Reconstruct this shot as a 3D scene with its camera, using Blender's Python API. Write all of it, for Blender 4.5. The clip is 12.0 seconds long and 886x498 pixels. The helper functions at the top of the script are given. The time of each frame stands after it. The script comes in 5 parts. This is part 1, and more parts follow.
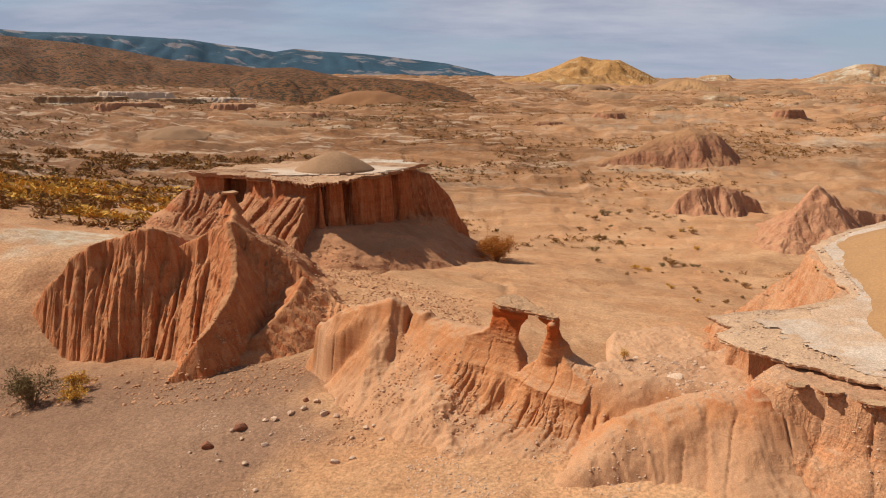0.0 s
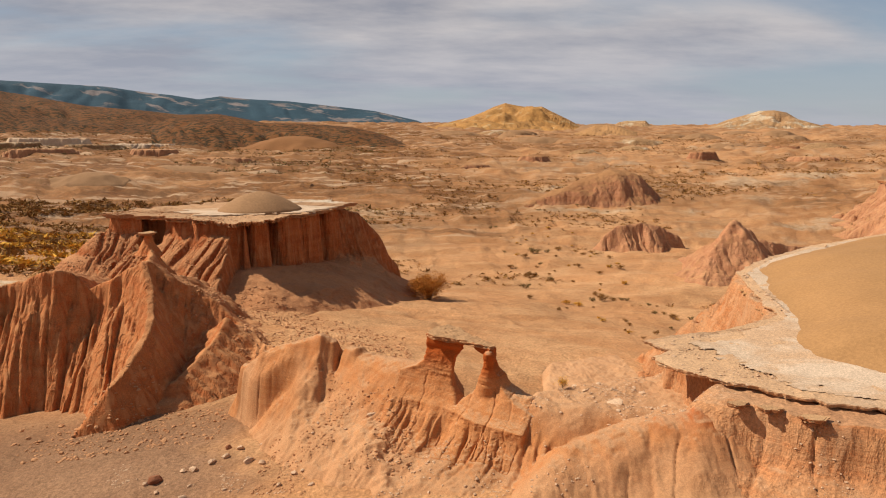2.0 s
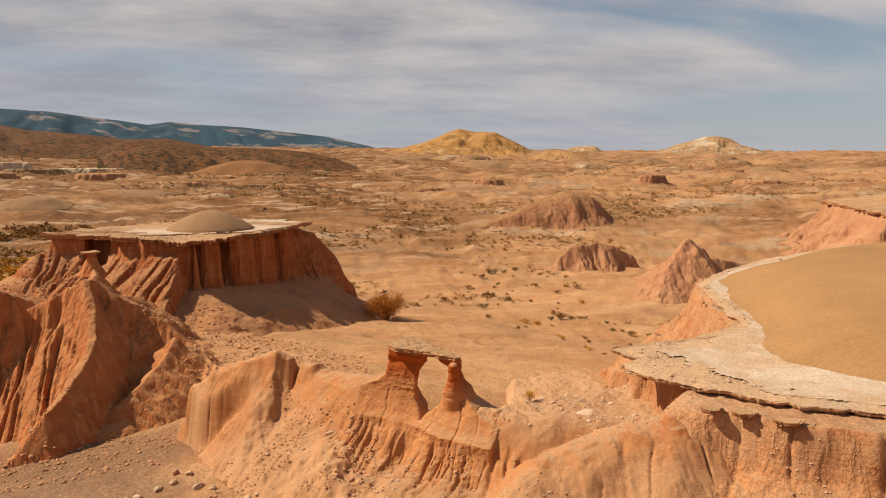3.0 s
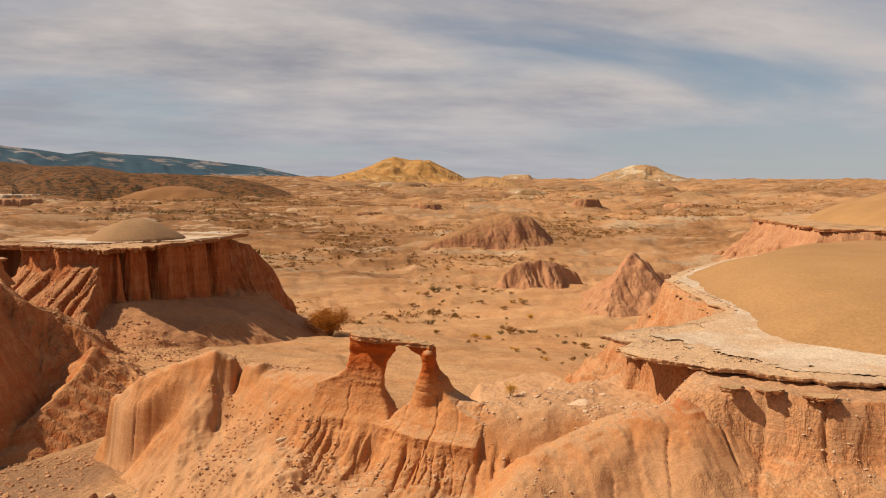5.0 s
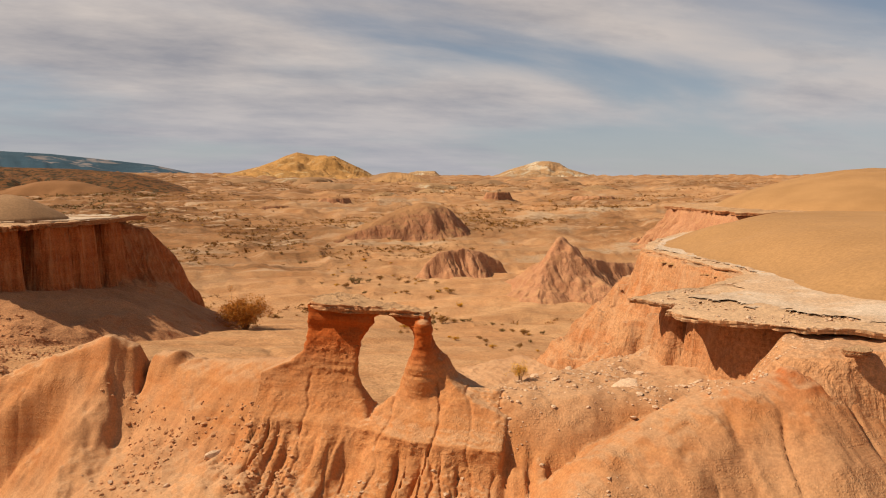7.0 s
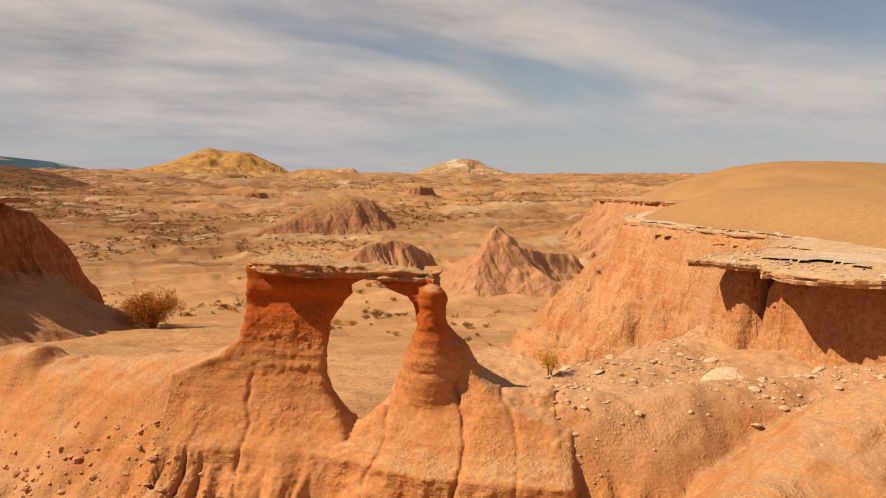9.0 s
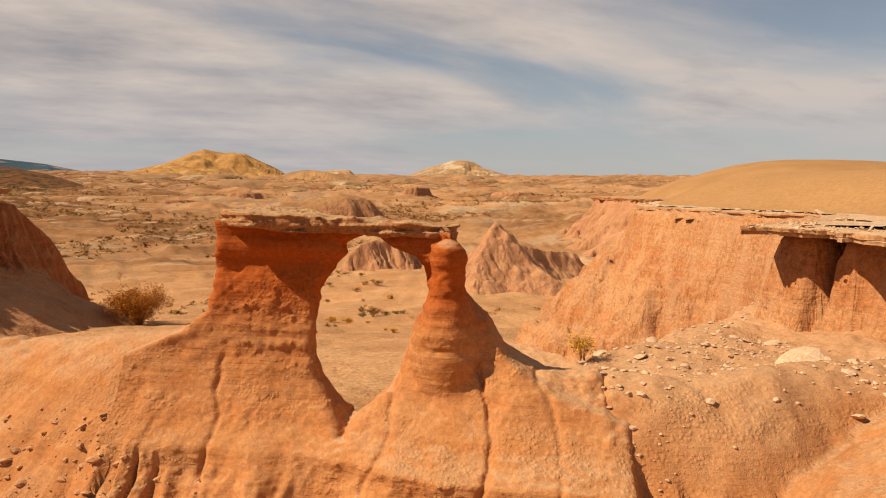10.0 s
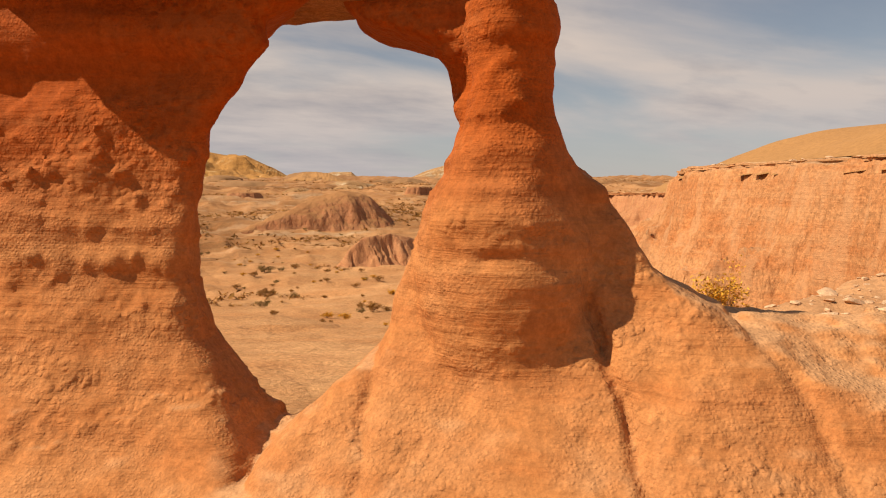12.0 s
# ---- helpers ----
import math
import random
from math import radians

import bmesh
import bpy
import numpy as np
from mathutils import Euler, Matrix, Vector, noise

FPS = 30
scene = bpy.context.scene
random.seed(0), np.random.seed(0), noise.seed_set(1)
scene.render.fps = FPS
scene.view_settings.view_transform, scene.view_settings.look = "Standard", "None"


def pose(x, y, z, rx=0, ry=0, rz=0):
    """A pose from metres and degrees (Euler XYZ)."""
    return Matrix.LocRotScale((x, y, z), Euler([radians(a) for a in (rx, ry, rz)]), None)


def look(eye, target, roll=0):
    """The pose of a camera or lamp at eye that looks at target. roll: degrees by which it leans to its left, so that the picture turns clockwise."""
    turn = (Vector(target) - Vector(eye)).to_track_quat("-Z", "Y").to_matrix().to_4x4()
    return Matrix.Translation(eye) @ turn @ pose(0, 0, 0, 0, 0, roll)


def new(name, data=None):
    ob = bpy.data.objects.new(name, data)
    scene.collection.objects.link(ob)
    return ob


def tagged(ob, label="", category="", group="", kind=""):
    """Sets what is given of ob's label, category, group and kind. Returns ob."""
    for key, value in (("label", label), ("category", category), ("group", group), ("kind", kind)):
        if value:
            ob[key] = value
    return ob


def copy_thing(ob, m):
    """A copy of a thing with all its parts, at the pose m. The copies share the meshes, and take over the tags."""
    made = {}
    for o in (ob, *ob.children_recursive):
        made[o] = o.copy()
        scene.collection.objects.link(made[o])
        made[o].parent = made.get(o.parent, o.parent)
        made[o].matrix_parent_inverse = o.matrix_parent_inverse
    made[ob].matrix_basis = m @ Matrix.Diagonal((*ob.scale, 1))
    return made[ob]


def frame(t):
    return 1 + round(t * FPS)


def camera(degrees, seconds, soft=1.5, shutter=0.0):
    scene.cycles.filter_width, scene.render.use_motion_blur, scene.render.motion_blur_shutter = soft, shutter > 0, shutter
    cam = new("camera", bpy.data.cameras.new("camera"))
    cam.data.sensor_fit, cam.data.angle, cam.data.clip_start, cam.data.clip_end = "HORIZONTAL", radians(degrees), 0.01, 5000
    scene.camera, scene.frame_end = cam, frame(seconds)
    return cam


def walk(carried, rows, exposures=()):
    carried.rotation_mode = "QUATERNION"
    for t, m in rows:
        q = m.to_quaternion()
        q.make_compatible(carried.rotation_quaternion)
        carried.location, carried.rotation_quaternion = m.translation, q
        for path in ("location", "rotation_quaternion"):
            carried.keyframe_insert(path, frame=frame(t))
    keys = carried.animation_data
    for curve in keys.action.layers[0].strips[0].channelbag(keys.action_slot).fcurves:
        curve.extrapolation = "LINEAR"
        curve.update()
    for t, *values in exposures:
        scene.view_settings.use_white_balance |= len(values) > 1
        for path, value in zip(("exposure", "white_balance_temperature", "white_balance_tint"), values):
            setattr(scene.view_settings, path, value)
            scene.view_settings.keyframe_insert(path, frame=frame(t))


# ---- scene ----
cam = camera(64.5, 12.0, soft=1.1)
PATH = [
    (0, (0.216, -0.404, 17.377), (0.186, 1.542, 16.92), 0.7),
    (0.5, (0.26, -0.314, 17.297), (0.276, 1.64, 16.869), 0.7),
    (1, (0.309, -0.165, 17.125), (0.374, 1.794, 16.727), 0.6),
    (1.5, (0.257, 0.042, 16.882), (0.375, 2.006, 16.519), 0.6),
    (2, (0.223, 0.327, 16.678), (0.389, 2.293, 16.349), 0.5),
    (2.5, (0.172, 0.664, 16.37), (0.399, 2.629, 16.08), 0.5),
    (3, (0.079, 1.064, 16.02), (0.373, 3.026, 15.764), 0.5),
    (3.5, (-0.044, 1.623, 15.62), (0.315, 3.578, 15.4), 0.5),
    (5.5, (-0.619, 4.58, 13.777), (-0.13, 6.512, 13.61), 0.4),
    (6, (-0.778, 5.722, 13.421), (-0.271, 7.649, 13.254), 0.3),
    (6.5, (-0.909, 7.103, 12.924), (-0.282, 8.994, 12.753), 0.3),
    (7, (-0.95, 8.764, 12.517), (-0.215, 10.616, 12.345), 0.2),
    (7.5, (-0.917, 10.327, 12.182), (-0.103, 12.146, 12.008), 0.2),
    (9.5, (-0.118, 14.133, 10.949), (0.838, 15.881, 10.778), 0.3),
    (10, (0.203, 14.913, 10.604), (1.159, 16.662, 10.438), 0.3),
    (10.5, (0.619, 15.704, 10.276), (1.575, 17.453, 10.112), 0.3),
    (11, (1.007, 16.507, 9.984), (1.96, 18.258, 9.824), 0.1),
    (11.5, (1.462, 17.388, 9.708), (2.414, 19.14, 9.55), 0.2),
    (12, (1.887, 18.384, 9.377), (2.837, 20.137, 9.22), 0.1),
]
walk(cam, [(t, look(eye, target, roll)) for t, eye, target, roll in PATH],
     exposures=((0, 0.27, 6000, 10), (2.5, 0.27, 6900, 10), (6.5, 0.25, 7200, 11), (9.5, 0.33, 7700, 12), (12, 0.34, 8000, 14)))

# ---- world, sun, exposure ----
SUN_FROM = Vector((-0.955, 0.28, 1.02)).normalized()      # towards the sun
ELEV = math.asin(SUN_FROM.z)
world = bpy.data.worlds.new("world")
scene.world = world
world.use_nodes = True


def build_sky():
    nt = world.node_tree
    nt.nodes.clear()
    n, l = nt.nodes.new, nt.links.new
    sky = n("ShaderNodeTexSky")
    sky.sky_type, sky.sun_disc = "NISHITA", False
    sky.sun_elevation, sky.sun_rotation = ELEV, math.atan2(SUN_FROM.x, SUN_FROM.y)
    sky.altitude, sky.air_density, sky.dust_density, sky.ozone_density = 300, 1.0, 0.25, 2.5
    tc = n("ShaderNodeTexCoord")
    sep = n("ShaderNodeSeparateXYZ")
    l(tc.outputs["Generated"], sep.inputs[0])
    up = n("ShaderNodeMath"); up.operation = "MAXIMUM"; up.inputs[1].default_value = 0.0
    l(sep.outputs[2], up.inputs[0])
    den = n("ShaderNodeMath"); den.operation = "ADD"; den.inputs[1].default_value = 0.15
    l(up.outputs[0], den.inputs[0])
    plane = []
    for k in (0, 1):
        d = n("ShaderNodeMath"); d.operation = "DIVIDE"
        l(sep.outputs[k], d.inputs[0]); l(den.outputs[0], d.inputs[1])
        plane.append(d)
    com = n("ShaderNodeCombineXYZ")
    l(plane[0].outputs[0], com.inputs[0]); l(plane[1].outputs[0], com.inputs[1])
    mp = n("ShaderNodeMapping")
    mp.inputs["Rotation"].default_value = (0, 0, radians(24))
    mp.inputs["Scale"].default_value = (0.62, 1.0, 1.0)
    mp.inputs["Location"].default_value = (3.1, 0.4, 0.0)
    l(com.outputs[0], mp.inputs[0])
    n1 = n("ShaderNodeTexNoise"); n1.inputs["Scale"].default_value = 0.75
    n1.inputs["Detail"].default_value = 7; n1.inputs["Roughness"].default_value = 0.5; n1.inputs["Distortion"].default_value = 0.35
    l(mp.outputs[0], n1.inputs["Vector"])
    n2 = n("ShaderNodeTexNoise"); n2.inputs["Scale"].default_value = 1.7
    n2.inputs["Detail"].default_value = 6; n2.inputs["Roughness"].default_value = 0.6
    l(mp.outputs[0], n2.inputs["Vector"])
    cover = n("ShaderNodeMapRange"); cover.interpolation_type = "SMOOTHSTEP"
    cover.inputs["From Min"].default_value, cover.inputs["From Max"].default_value = 0.31, 0.57
    cover.inputs["To Min"].default_value, cover.inputs["To Max"].default_value = 0.12, 0.93
    thin = n("ShaderNodeMath"); thin.operation = "MULTIPLY_ADD"; thin.inputs[1].default_value = -0.06
    l(sep.outputs[0], thin.inputs[0]); l(n1.outputs["Fac"], thin.inputs[2])
    l(thin.outputs[0], cover.inputs["Value"])
    shade = n("ShaderNodeMix"); shade.data_type = "RGBA"
    shade.inputs["A"].default_value, shade.inputs["B"].default_value = (4.0, 4.1, 4.8, 1), (7.9, 7.4, 7.4, 1)
    tone = n("ShaderNodeMapRange")
    tone.inputs["From Min"].default_value, tone.inputs["From Max"].default_value = 0.34, 0.66
    west = n("ShaderNodeMath"); west.operation = "MULTIPLY_ADD"; west.inputs[1].default_value = 0.2
    l(sep.outputs[0], west.inputs[0]); l(n2.outputs["Fac"], west.inputs[2])
    l(west.outputs[0], tone.inputs["Value"]); l(tone.outputs[0], shade.inputs["Factor"])
    mix = n("ShaderNodeMix"); mix.data_type = "RGBA"
    clear = n("ShaderNodeMapRange"); clear.interpolation_type = "SMOOTHSTEP"
    clear.inputs["From Min"].default_value, clear.inputs["From Max"].default_value = 0.42, 0.75
    clear.inputs["To Min"].default_value, clear.inputs["To Max"].default_value = 1.0, 0.08
    l(up.outputs[0], clear.inputs["Value"])
    veil = n("ShaderNodeMath"); veil.operation = "MULTIPLY"
    l(cover.outputs[0], veil.inputs[0]); l(clear.outputs[0], veil.inputs[1])
    l(veil.outputs[0], mix.inputs["Factor"])
    l(sky.outputs[0], mix.inputs["A"]); l(shade.outputs["Result"], mix.inputs["B"])
    hz = n("ShaderNodeMapRange"); hz.interpolation_type = "SMOOTHSTEP"
    hz.inputs["From Min"].default_value, hz.inputs["From Max"].default_value = 0.0, 0.20
    hz.inputs["To Min"].default_value, hz.inputs["To Max"].default_value = 0.65, 0.0
    l(up.outputs[0], hz.inputs["Value"])
    mist = n("ShaderNodeMix"); mist.data_type = "RGBA"
    mist.inputs["B"].default_value = (4.7, 5.3, 6.8, 1)
    l(hz.outputs[0], mist.inputs["Factor"]); l(mix.outputs["Result"], mist.inputs["A"])
    bg = n("ShaderNodeBackground"); bg.inputs["Strength"].default_value = 0.063
    l(mist.outputs["Result"], bg.inputs[0])
    out = n("ShaderNodeOutputWorld")
    l(bg.outputs[0], out.inputs[0])


build_sky()
sun_data = bpy.data.lights.new("sun", "SUN")
sun_data.energy, sun_data.angle, sun_data.color = 4.7, radians(0.6), (1.0, 0.93, 0.82)
sun = new("sun", sun_data)
sun.matrix_world = look(SUN_FROM * 100, (0, 0, 0))

# ---- arithmetic of the ground ----


def hashed(ix, iy, iz, seed):
    h = (ix.astype(np.int64) * 374761393 + iy.astype(np.int64) * 668265263 + iz.astype(np.int64) * 2147483647 + seed * 974711) & 0xFFFFFFFF
    h = ((h ^ (h >> 13)) * 1274126177) & 0xFFFFFFFF
    h = ((h ^ (h >> 15)) * 2246822519) & 0xFFFFFFFF
    return ((h ^ (h >> 16)) & 0xFFFF) / 32767.5 - 1.0


def vn(x, y, seed=0, z=None):
    """Value noise from -1 to 1 in two or three dimensions."""
    fx, fy = np.floor(x), np.floor(y)
    tx, ty = x - fx, y - fy
    tx, ty = tx * tx * tx * (tx * (tx * 6 - 15) + 10), ty * ty * ty * (ty * (ty * 6 - 15) + 10)
    if z is None:
        o = np.zeros_like(fx)
        a = hashed(fx, fy, o, seed); b = hashed(fx + 1, fy, o, seed)
        c = hashed(fx, fy + 1, o, seed); d = hashed(fx + 1, fy + 1, o, seed)
        return (a + (b - a) * tx) * (1 - ty) + (c + (d - c) * tx) * ty
    fz = np.floor(z)
    tz = z - fz
    tz = tz * tz * (3 - 2 * tz)
    out = 0
    for k, wz in ((0, 1 - tz), (1, tz)):
        a = hashed(fx, fy, fz + k, seed); b = hashed(fx + 1, fy, fz + k, seed)
        c = hashed(fx, fy + 1, fz + k, seed); d = hashed(fx + 1, fy + 1, fz + k, seed)
        out = out + wz * ((a + (b - a) * tx) * (1 - ty) + (c + (d - c) * tx) * ty)
    return out


def fbm(x, y, size, octaves=4, seed=0, gain=0.5, z=None):
    total, amp, f = 0.0, 1.0, 1.0 / size
    for k in range(octaves):
        total = total + amp * vn(x * f + 7.3 * k, y * f - 3.7 * k, seed + k, None if z is None else z * f + 1.9 * k)
        amp, f = amp * gain, f * 2.03
    return total


def ridged(x, y, size, octaves=3, seed=0):
    total, amp, f = 0.0, 1.0, 1.0 / size
    for k in range(octaves):
        total = total + amp * (1 - 2 * np.abs(vn(x * f + 5.1 * k, y * f + 2.3 * k, seed + k)))
        amp, f = amp * 0.5, f * 2.1
    return total


def step(a, b, x):
    t = np.clip((x - a) / (b - a), 0, 1)
    return t * t * (3 - 2 * t)


def smax(a, b, k):
    h = np.clip(0.5 + 0.5 * (a - b) / k, 0, 1)
    return b + (a - b) * h + k * h * (1 - h)


def smin(a, b, k):
    return -smax(-a, -b, k)


def path_near(x, y, pts):
    """Distance to a line of points, the way along it, its interpolated further columns, and the side (+ is to its right)."""
    pts = np.array(pts, float)
    best = np.full(x.shape, 1e9)
    along, side = np.zeros(x.shape), np.ones(x.shape)
    cols = [np.zeros(x.shape) for _ in range(pts.shape[1] - 2)]
    run = 0.0
    for a, b in zip(pts[:-1], pts[1:]):
        e = b[:2] - a[:2]
        n = np.hypot(*e)
        t = np.clip(((x - a[0]) * e[0] + (y - a[1]) * e[1]) / n ** 2, 0, 1)
        d = np.hypot(x - a[0] - t * e[0], y - a[1] - t * e[1])
        near = d < best
        best = np.where(near, d, best)
        along = np.where(near, run + t * n, along)
        side = np.where(near, np.sign((x - a[0]) * e[1] - (y - a[1]) * e[0]), side)
        for k in range(len(cols)):
            cols[k] = np.where(near, a[2 + k] + t * (b[2 + k] - a[2 + k]), cols[k])
        run += n
    return best, along, cols, side


def outline_distance(x, y, poly):
    """Signed distance to a closed outline (minus inside) and the way along it."""
    ring = list(poly) + [poly[0]]
    d, along, _, _ = path_near(x, y, ring)
    inside = np.zeros(x.shape, bool)
    for (ax, ay), (bx, by) in zip(ring[:-1], ring[1:]):
        cross = ((ay > y) != (by > y)) & (x < (bx - ax) * (y - ay) / (by - ay + 1e-12) + ax)
        inside ^= cross
    return np.where(inside, -d, d), along


def base_ground(x, y):
    """The land without its hills and cliffs."""
    d = np.hypot(x, y)
    front = 6.5 + 0.13 * np.clip(x, -30, 14) - 0.05 * (y - 20)
    back = 7.4 - 0.115 * (y - 22) - 0.10 * np.clip(x, -60, 60)
    line = np.interp(x, [-60, -24, -17, -12, -8, -5, 0, 8, 14], [30, 34.0, 39.0, 37.0, 35.0, 30.5, 25.5, 21.5, 20])
    soft = np.interp(x, [-30, -22, -16, -12], [9.0, 7.0, 3.5, 2.0])
    w = step(-soft, 1.25 * soft, y - line)
    near = front * (1 - w) + smax(back, 1.15 + 0 * back, 0.9) * w
    far = np.interp(d, [0, 70, 95, 126, 175, 300, 500, 700, 4600], [0.0, 1.1, 1.6, 3.0, 6.1, 11.0, 19.5, 23.5, 24.0])
    near = np.where(y < 0, front + 0 * w, near)
    mixw = step(60, 115, y - 0.15 * np.abs(x))
    behind = step(20, -60, y) * step(25, 80, d)
    z = near * (1 - mixw) + smax(near, far, 2.5) * mixw
    z = np.where(mixw > 0.999, far, z)
    lateral = step(75, 150, d) * (1 - mixw)
    z = z * (1 - lateral) + far * lateral
    return z * (1 - behind) + 6.0 * behind


def ground_height(x, y):
    d = np.hypot(x, y)
    z = base_ground(x, y)
    z = z + 0.22 * fbm(x, y, 9, 3, 11) * step(15, 60, d) + 0.05 * fbm(x, y, 1.6, 3, 12)
    z = z + 0.025 * fbm(x, y, 0.4, 2, 13) * step(60, 30, d)
    # low badland swells and ledges of the plain
    m = step(85, 190, d)
    swell = 1.5 * ridged(x, y * 1.6, 38, 4, 21) * step(85, 300, d) * (1 + 0.8 * step(300, 700, d))
    z = z + m * (swell * 0.5 + 0.9 * fbm(x, y * 1.5, 14, 4, 23)) + 0.42 * ridged(x, y * 1.8, 8, 3, 25) * step(60, 110, d)
    z = z + 0.10 * ridged(x, y * 1.5, 3.5, 2, 27) * step(30, 60, d) * step(150, 90, d)
    led = z / 1.1
    t = led - np.floor(led)
    z = z + step(120, 220, d) * 0.8 * ((np.floor(led) + step(0.55, 0.8, t)) * 1.1 - z) * step(-0.2, 0.5, vn(x / 45, y / 25, 31))
    led = z / 0.42
    t = led - np.floor(led)
    z = z + step(58, 85, d) * step(300, 200, d) * 0.75 * ((np.floor(led) + step(0.6, 0.85, t)) * 0.42 - z) * step(-0.15, 0.35, vn(x / 16, y / 9, 33))
    # shallow washes across the valley floor
    z = z - 0.16 * np.exp(-((vn(x / 9 + 0.3 * vn(x / 4, y / 4, 42), y / 14, 41)) / 0.10) ** 2) * step(26, 45, y) * step(120, 80, d)
    return z


# ---- mesh helpers ----


def mesh_from(name, verts, faces, smooth=True):
    """A mesh from arrays: vertices (n, 3) and faces (m, 3 or 4)."""
    me = bpy.data.meshes.new(name)
    verts, faces = np.asarray(verts, np.float32), np.asarray(faces, np.int32)
    k = faces.shape[1]
    me.vertices.add(len(verts)); me.vertices.foreach_set("co", verts.ravel())
    me.loops.add(faces.size); me.loops.foreach_set("vertex_index", faces.ravel())
    me.polygons.add(len(faces))
    me.polygons.foreach_set("loop_start", np.arange(0, faces.size, k, dtype=np.int32))
    me.update(calc_edges=True)
    me.polygons.foreach_set("use_smooth", np.full(len(faces), smooth))
    me.validate()
    return me


def thing(name, label, category, me=None, mat=None, at=(0, 0, 0), group="", kind=""):
    ob = new(name, me)
    ob.location = at
    if mat and me:
        me.materials.append(mat)
    return tagged(ob, label, category, group, kind)


def part(name, me, mat, parent, label=""):
    ob = new(name, me)
    if mat and not me.materials:
        me.materials.append(mat)
    ob.parent = parent
    return tagged(ob, label)


def grid_faces(nx, ny, keep=None):
    i = np.arange((nx - 1) * (ny - 1))
    a = (i // (ny - 1)) * ny + i % (ny - 1)
    f = np.stack([a, a + ny, a + ny + 1, a + 1], 1)
    return f if keep is None else f[keep]


def clean(verts, faces):
    used = np.unique(faces)
    back = np.full(len(verts), -1)
    back[used] = np.arange(len(used))
    return verts[used], back[faces]


def patch_mesh(name, height, x0, x1, y0, y1, h, sink=0.25, keep=None):
    """The height field of one landform where it stands over the ground; its rim goes down into the ground."""
    gx, gy = np.arange(x0, x1, h), np.arange(y0, y1, h)
    x, y = [a.ravel() for a in np.meshgrid(gx, gy, indexing="ij")]
    z, g = height(x, y), ground_height(x, y)
    f = grid_faces(len(gx), len(gy))
    f = f[((z - g)[f] > -sink).any(1)]
    z = np.maximum(z, g - 2 * sink - 0.3)
    if keep:
        f = f[keep(x[f[:, 0]], y[f[:, 0]])]
    return mesh_from(name, *clean(np.stack([x, y, z], 1), f))


def plate_mesh(name, outline, z, thick, seed, layers=3, rough=0.12, rings=14, top_noise=0.03, count=160, inset=0.05):
    """A slab of thin rock beds over an outline that is star-shaped about its middle: one closed mesh with a ragged, stepped edge."""
    pts = np.array(list(outline) + [outline[0]], float)
    mid = pts[:-1].mean(0)
    seg = np.hypot(*np.diff(pts, axis=0).T)
    run = np.r_[0, np.cumsum(seg)]
    s = np.linspace(0, run[-1], count, endpoint=False)
    px, py = np.interp(s, run, pts[:, 0]), np.interp(s, run, pts[:, 1])
    nx, ny = px - mid[0], py - mid[1]
    ln = np.hypot(nx, ny)
    nx, ny = nx / ln, ny / ln
    shape = rough * (0.9 * fbm(px, py, 0.9, 5, seed, 0.6) - 0.25)

    def ring(f, off, zz, wave):
        x, y = mid[0] + (px + nx * off - mid[0]) * f, mid[1] + (py + ny * off - mid[1]) * f
        return np.stack([x, y, zz + wave * top_noise * fbm(x, y, 0.7, 5, seed + 2)], 1)
    rows = [ring(f, shape, z, 1.0) for f in 1 - (1 - np.linspace(0, 1, rings)[1:]) ** 2.2]
    rows[-1][:, 2] -= 0.12 * thick
    for k in range(layers):
        hi, lo = z - thick * (k + 0.12) / layers, z - thick * (k + 0.95) / layers
        jag = shape - inset * k * 0.5 + inset * 1.6 * fbm(px, py, 0.35, 3, seed + 20 + 7 * k) + 0.25 * rough * vn(px / 1.7, py / 1.7, seed + 40 + k)
        rows.append(ring(1.0, jag, hi, 0.8))
        rows.append(ring(1.0, jag - 0.1 * inset, lo, 0.8))
        if k < layers - 1:
            rows.append(ring(1.0, jag - inset * 1.1, lo - 0.02 * thick, 0.8))
    rows.append(ring(0.6, 0, z - thick, 0.0))
    n, m = count, len(rows)
    v = np.concatenate(rows + [np.array([[mid[0], mid[1], z], [mid[0], mid[1], z - thick]])])
    i = np.arange(n); j = (i + 1) % n
    f = [tuple(r) for k in range(m - 1) for r in np.stack([k * n + i, (k + 1) * n + i, (k + 1) * n + j, k * n + j], 1).tolist()]
    f += [(n * m, a, c) for a, c in zip(i.tolist(), j.tolist())] + [(n * m + 1, (m - 1) * n + c, (m - 1) * n + a) for a, c in zip(i.tolist(), j.tolist())]
    me = bpy.data.meshes.new(name)
    me.from_pydata(v.tolist(), [], f)
    me.update()
    return me


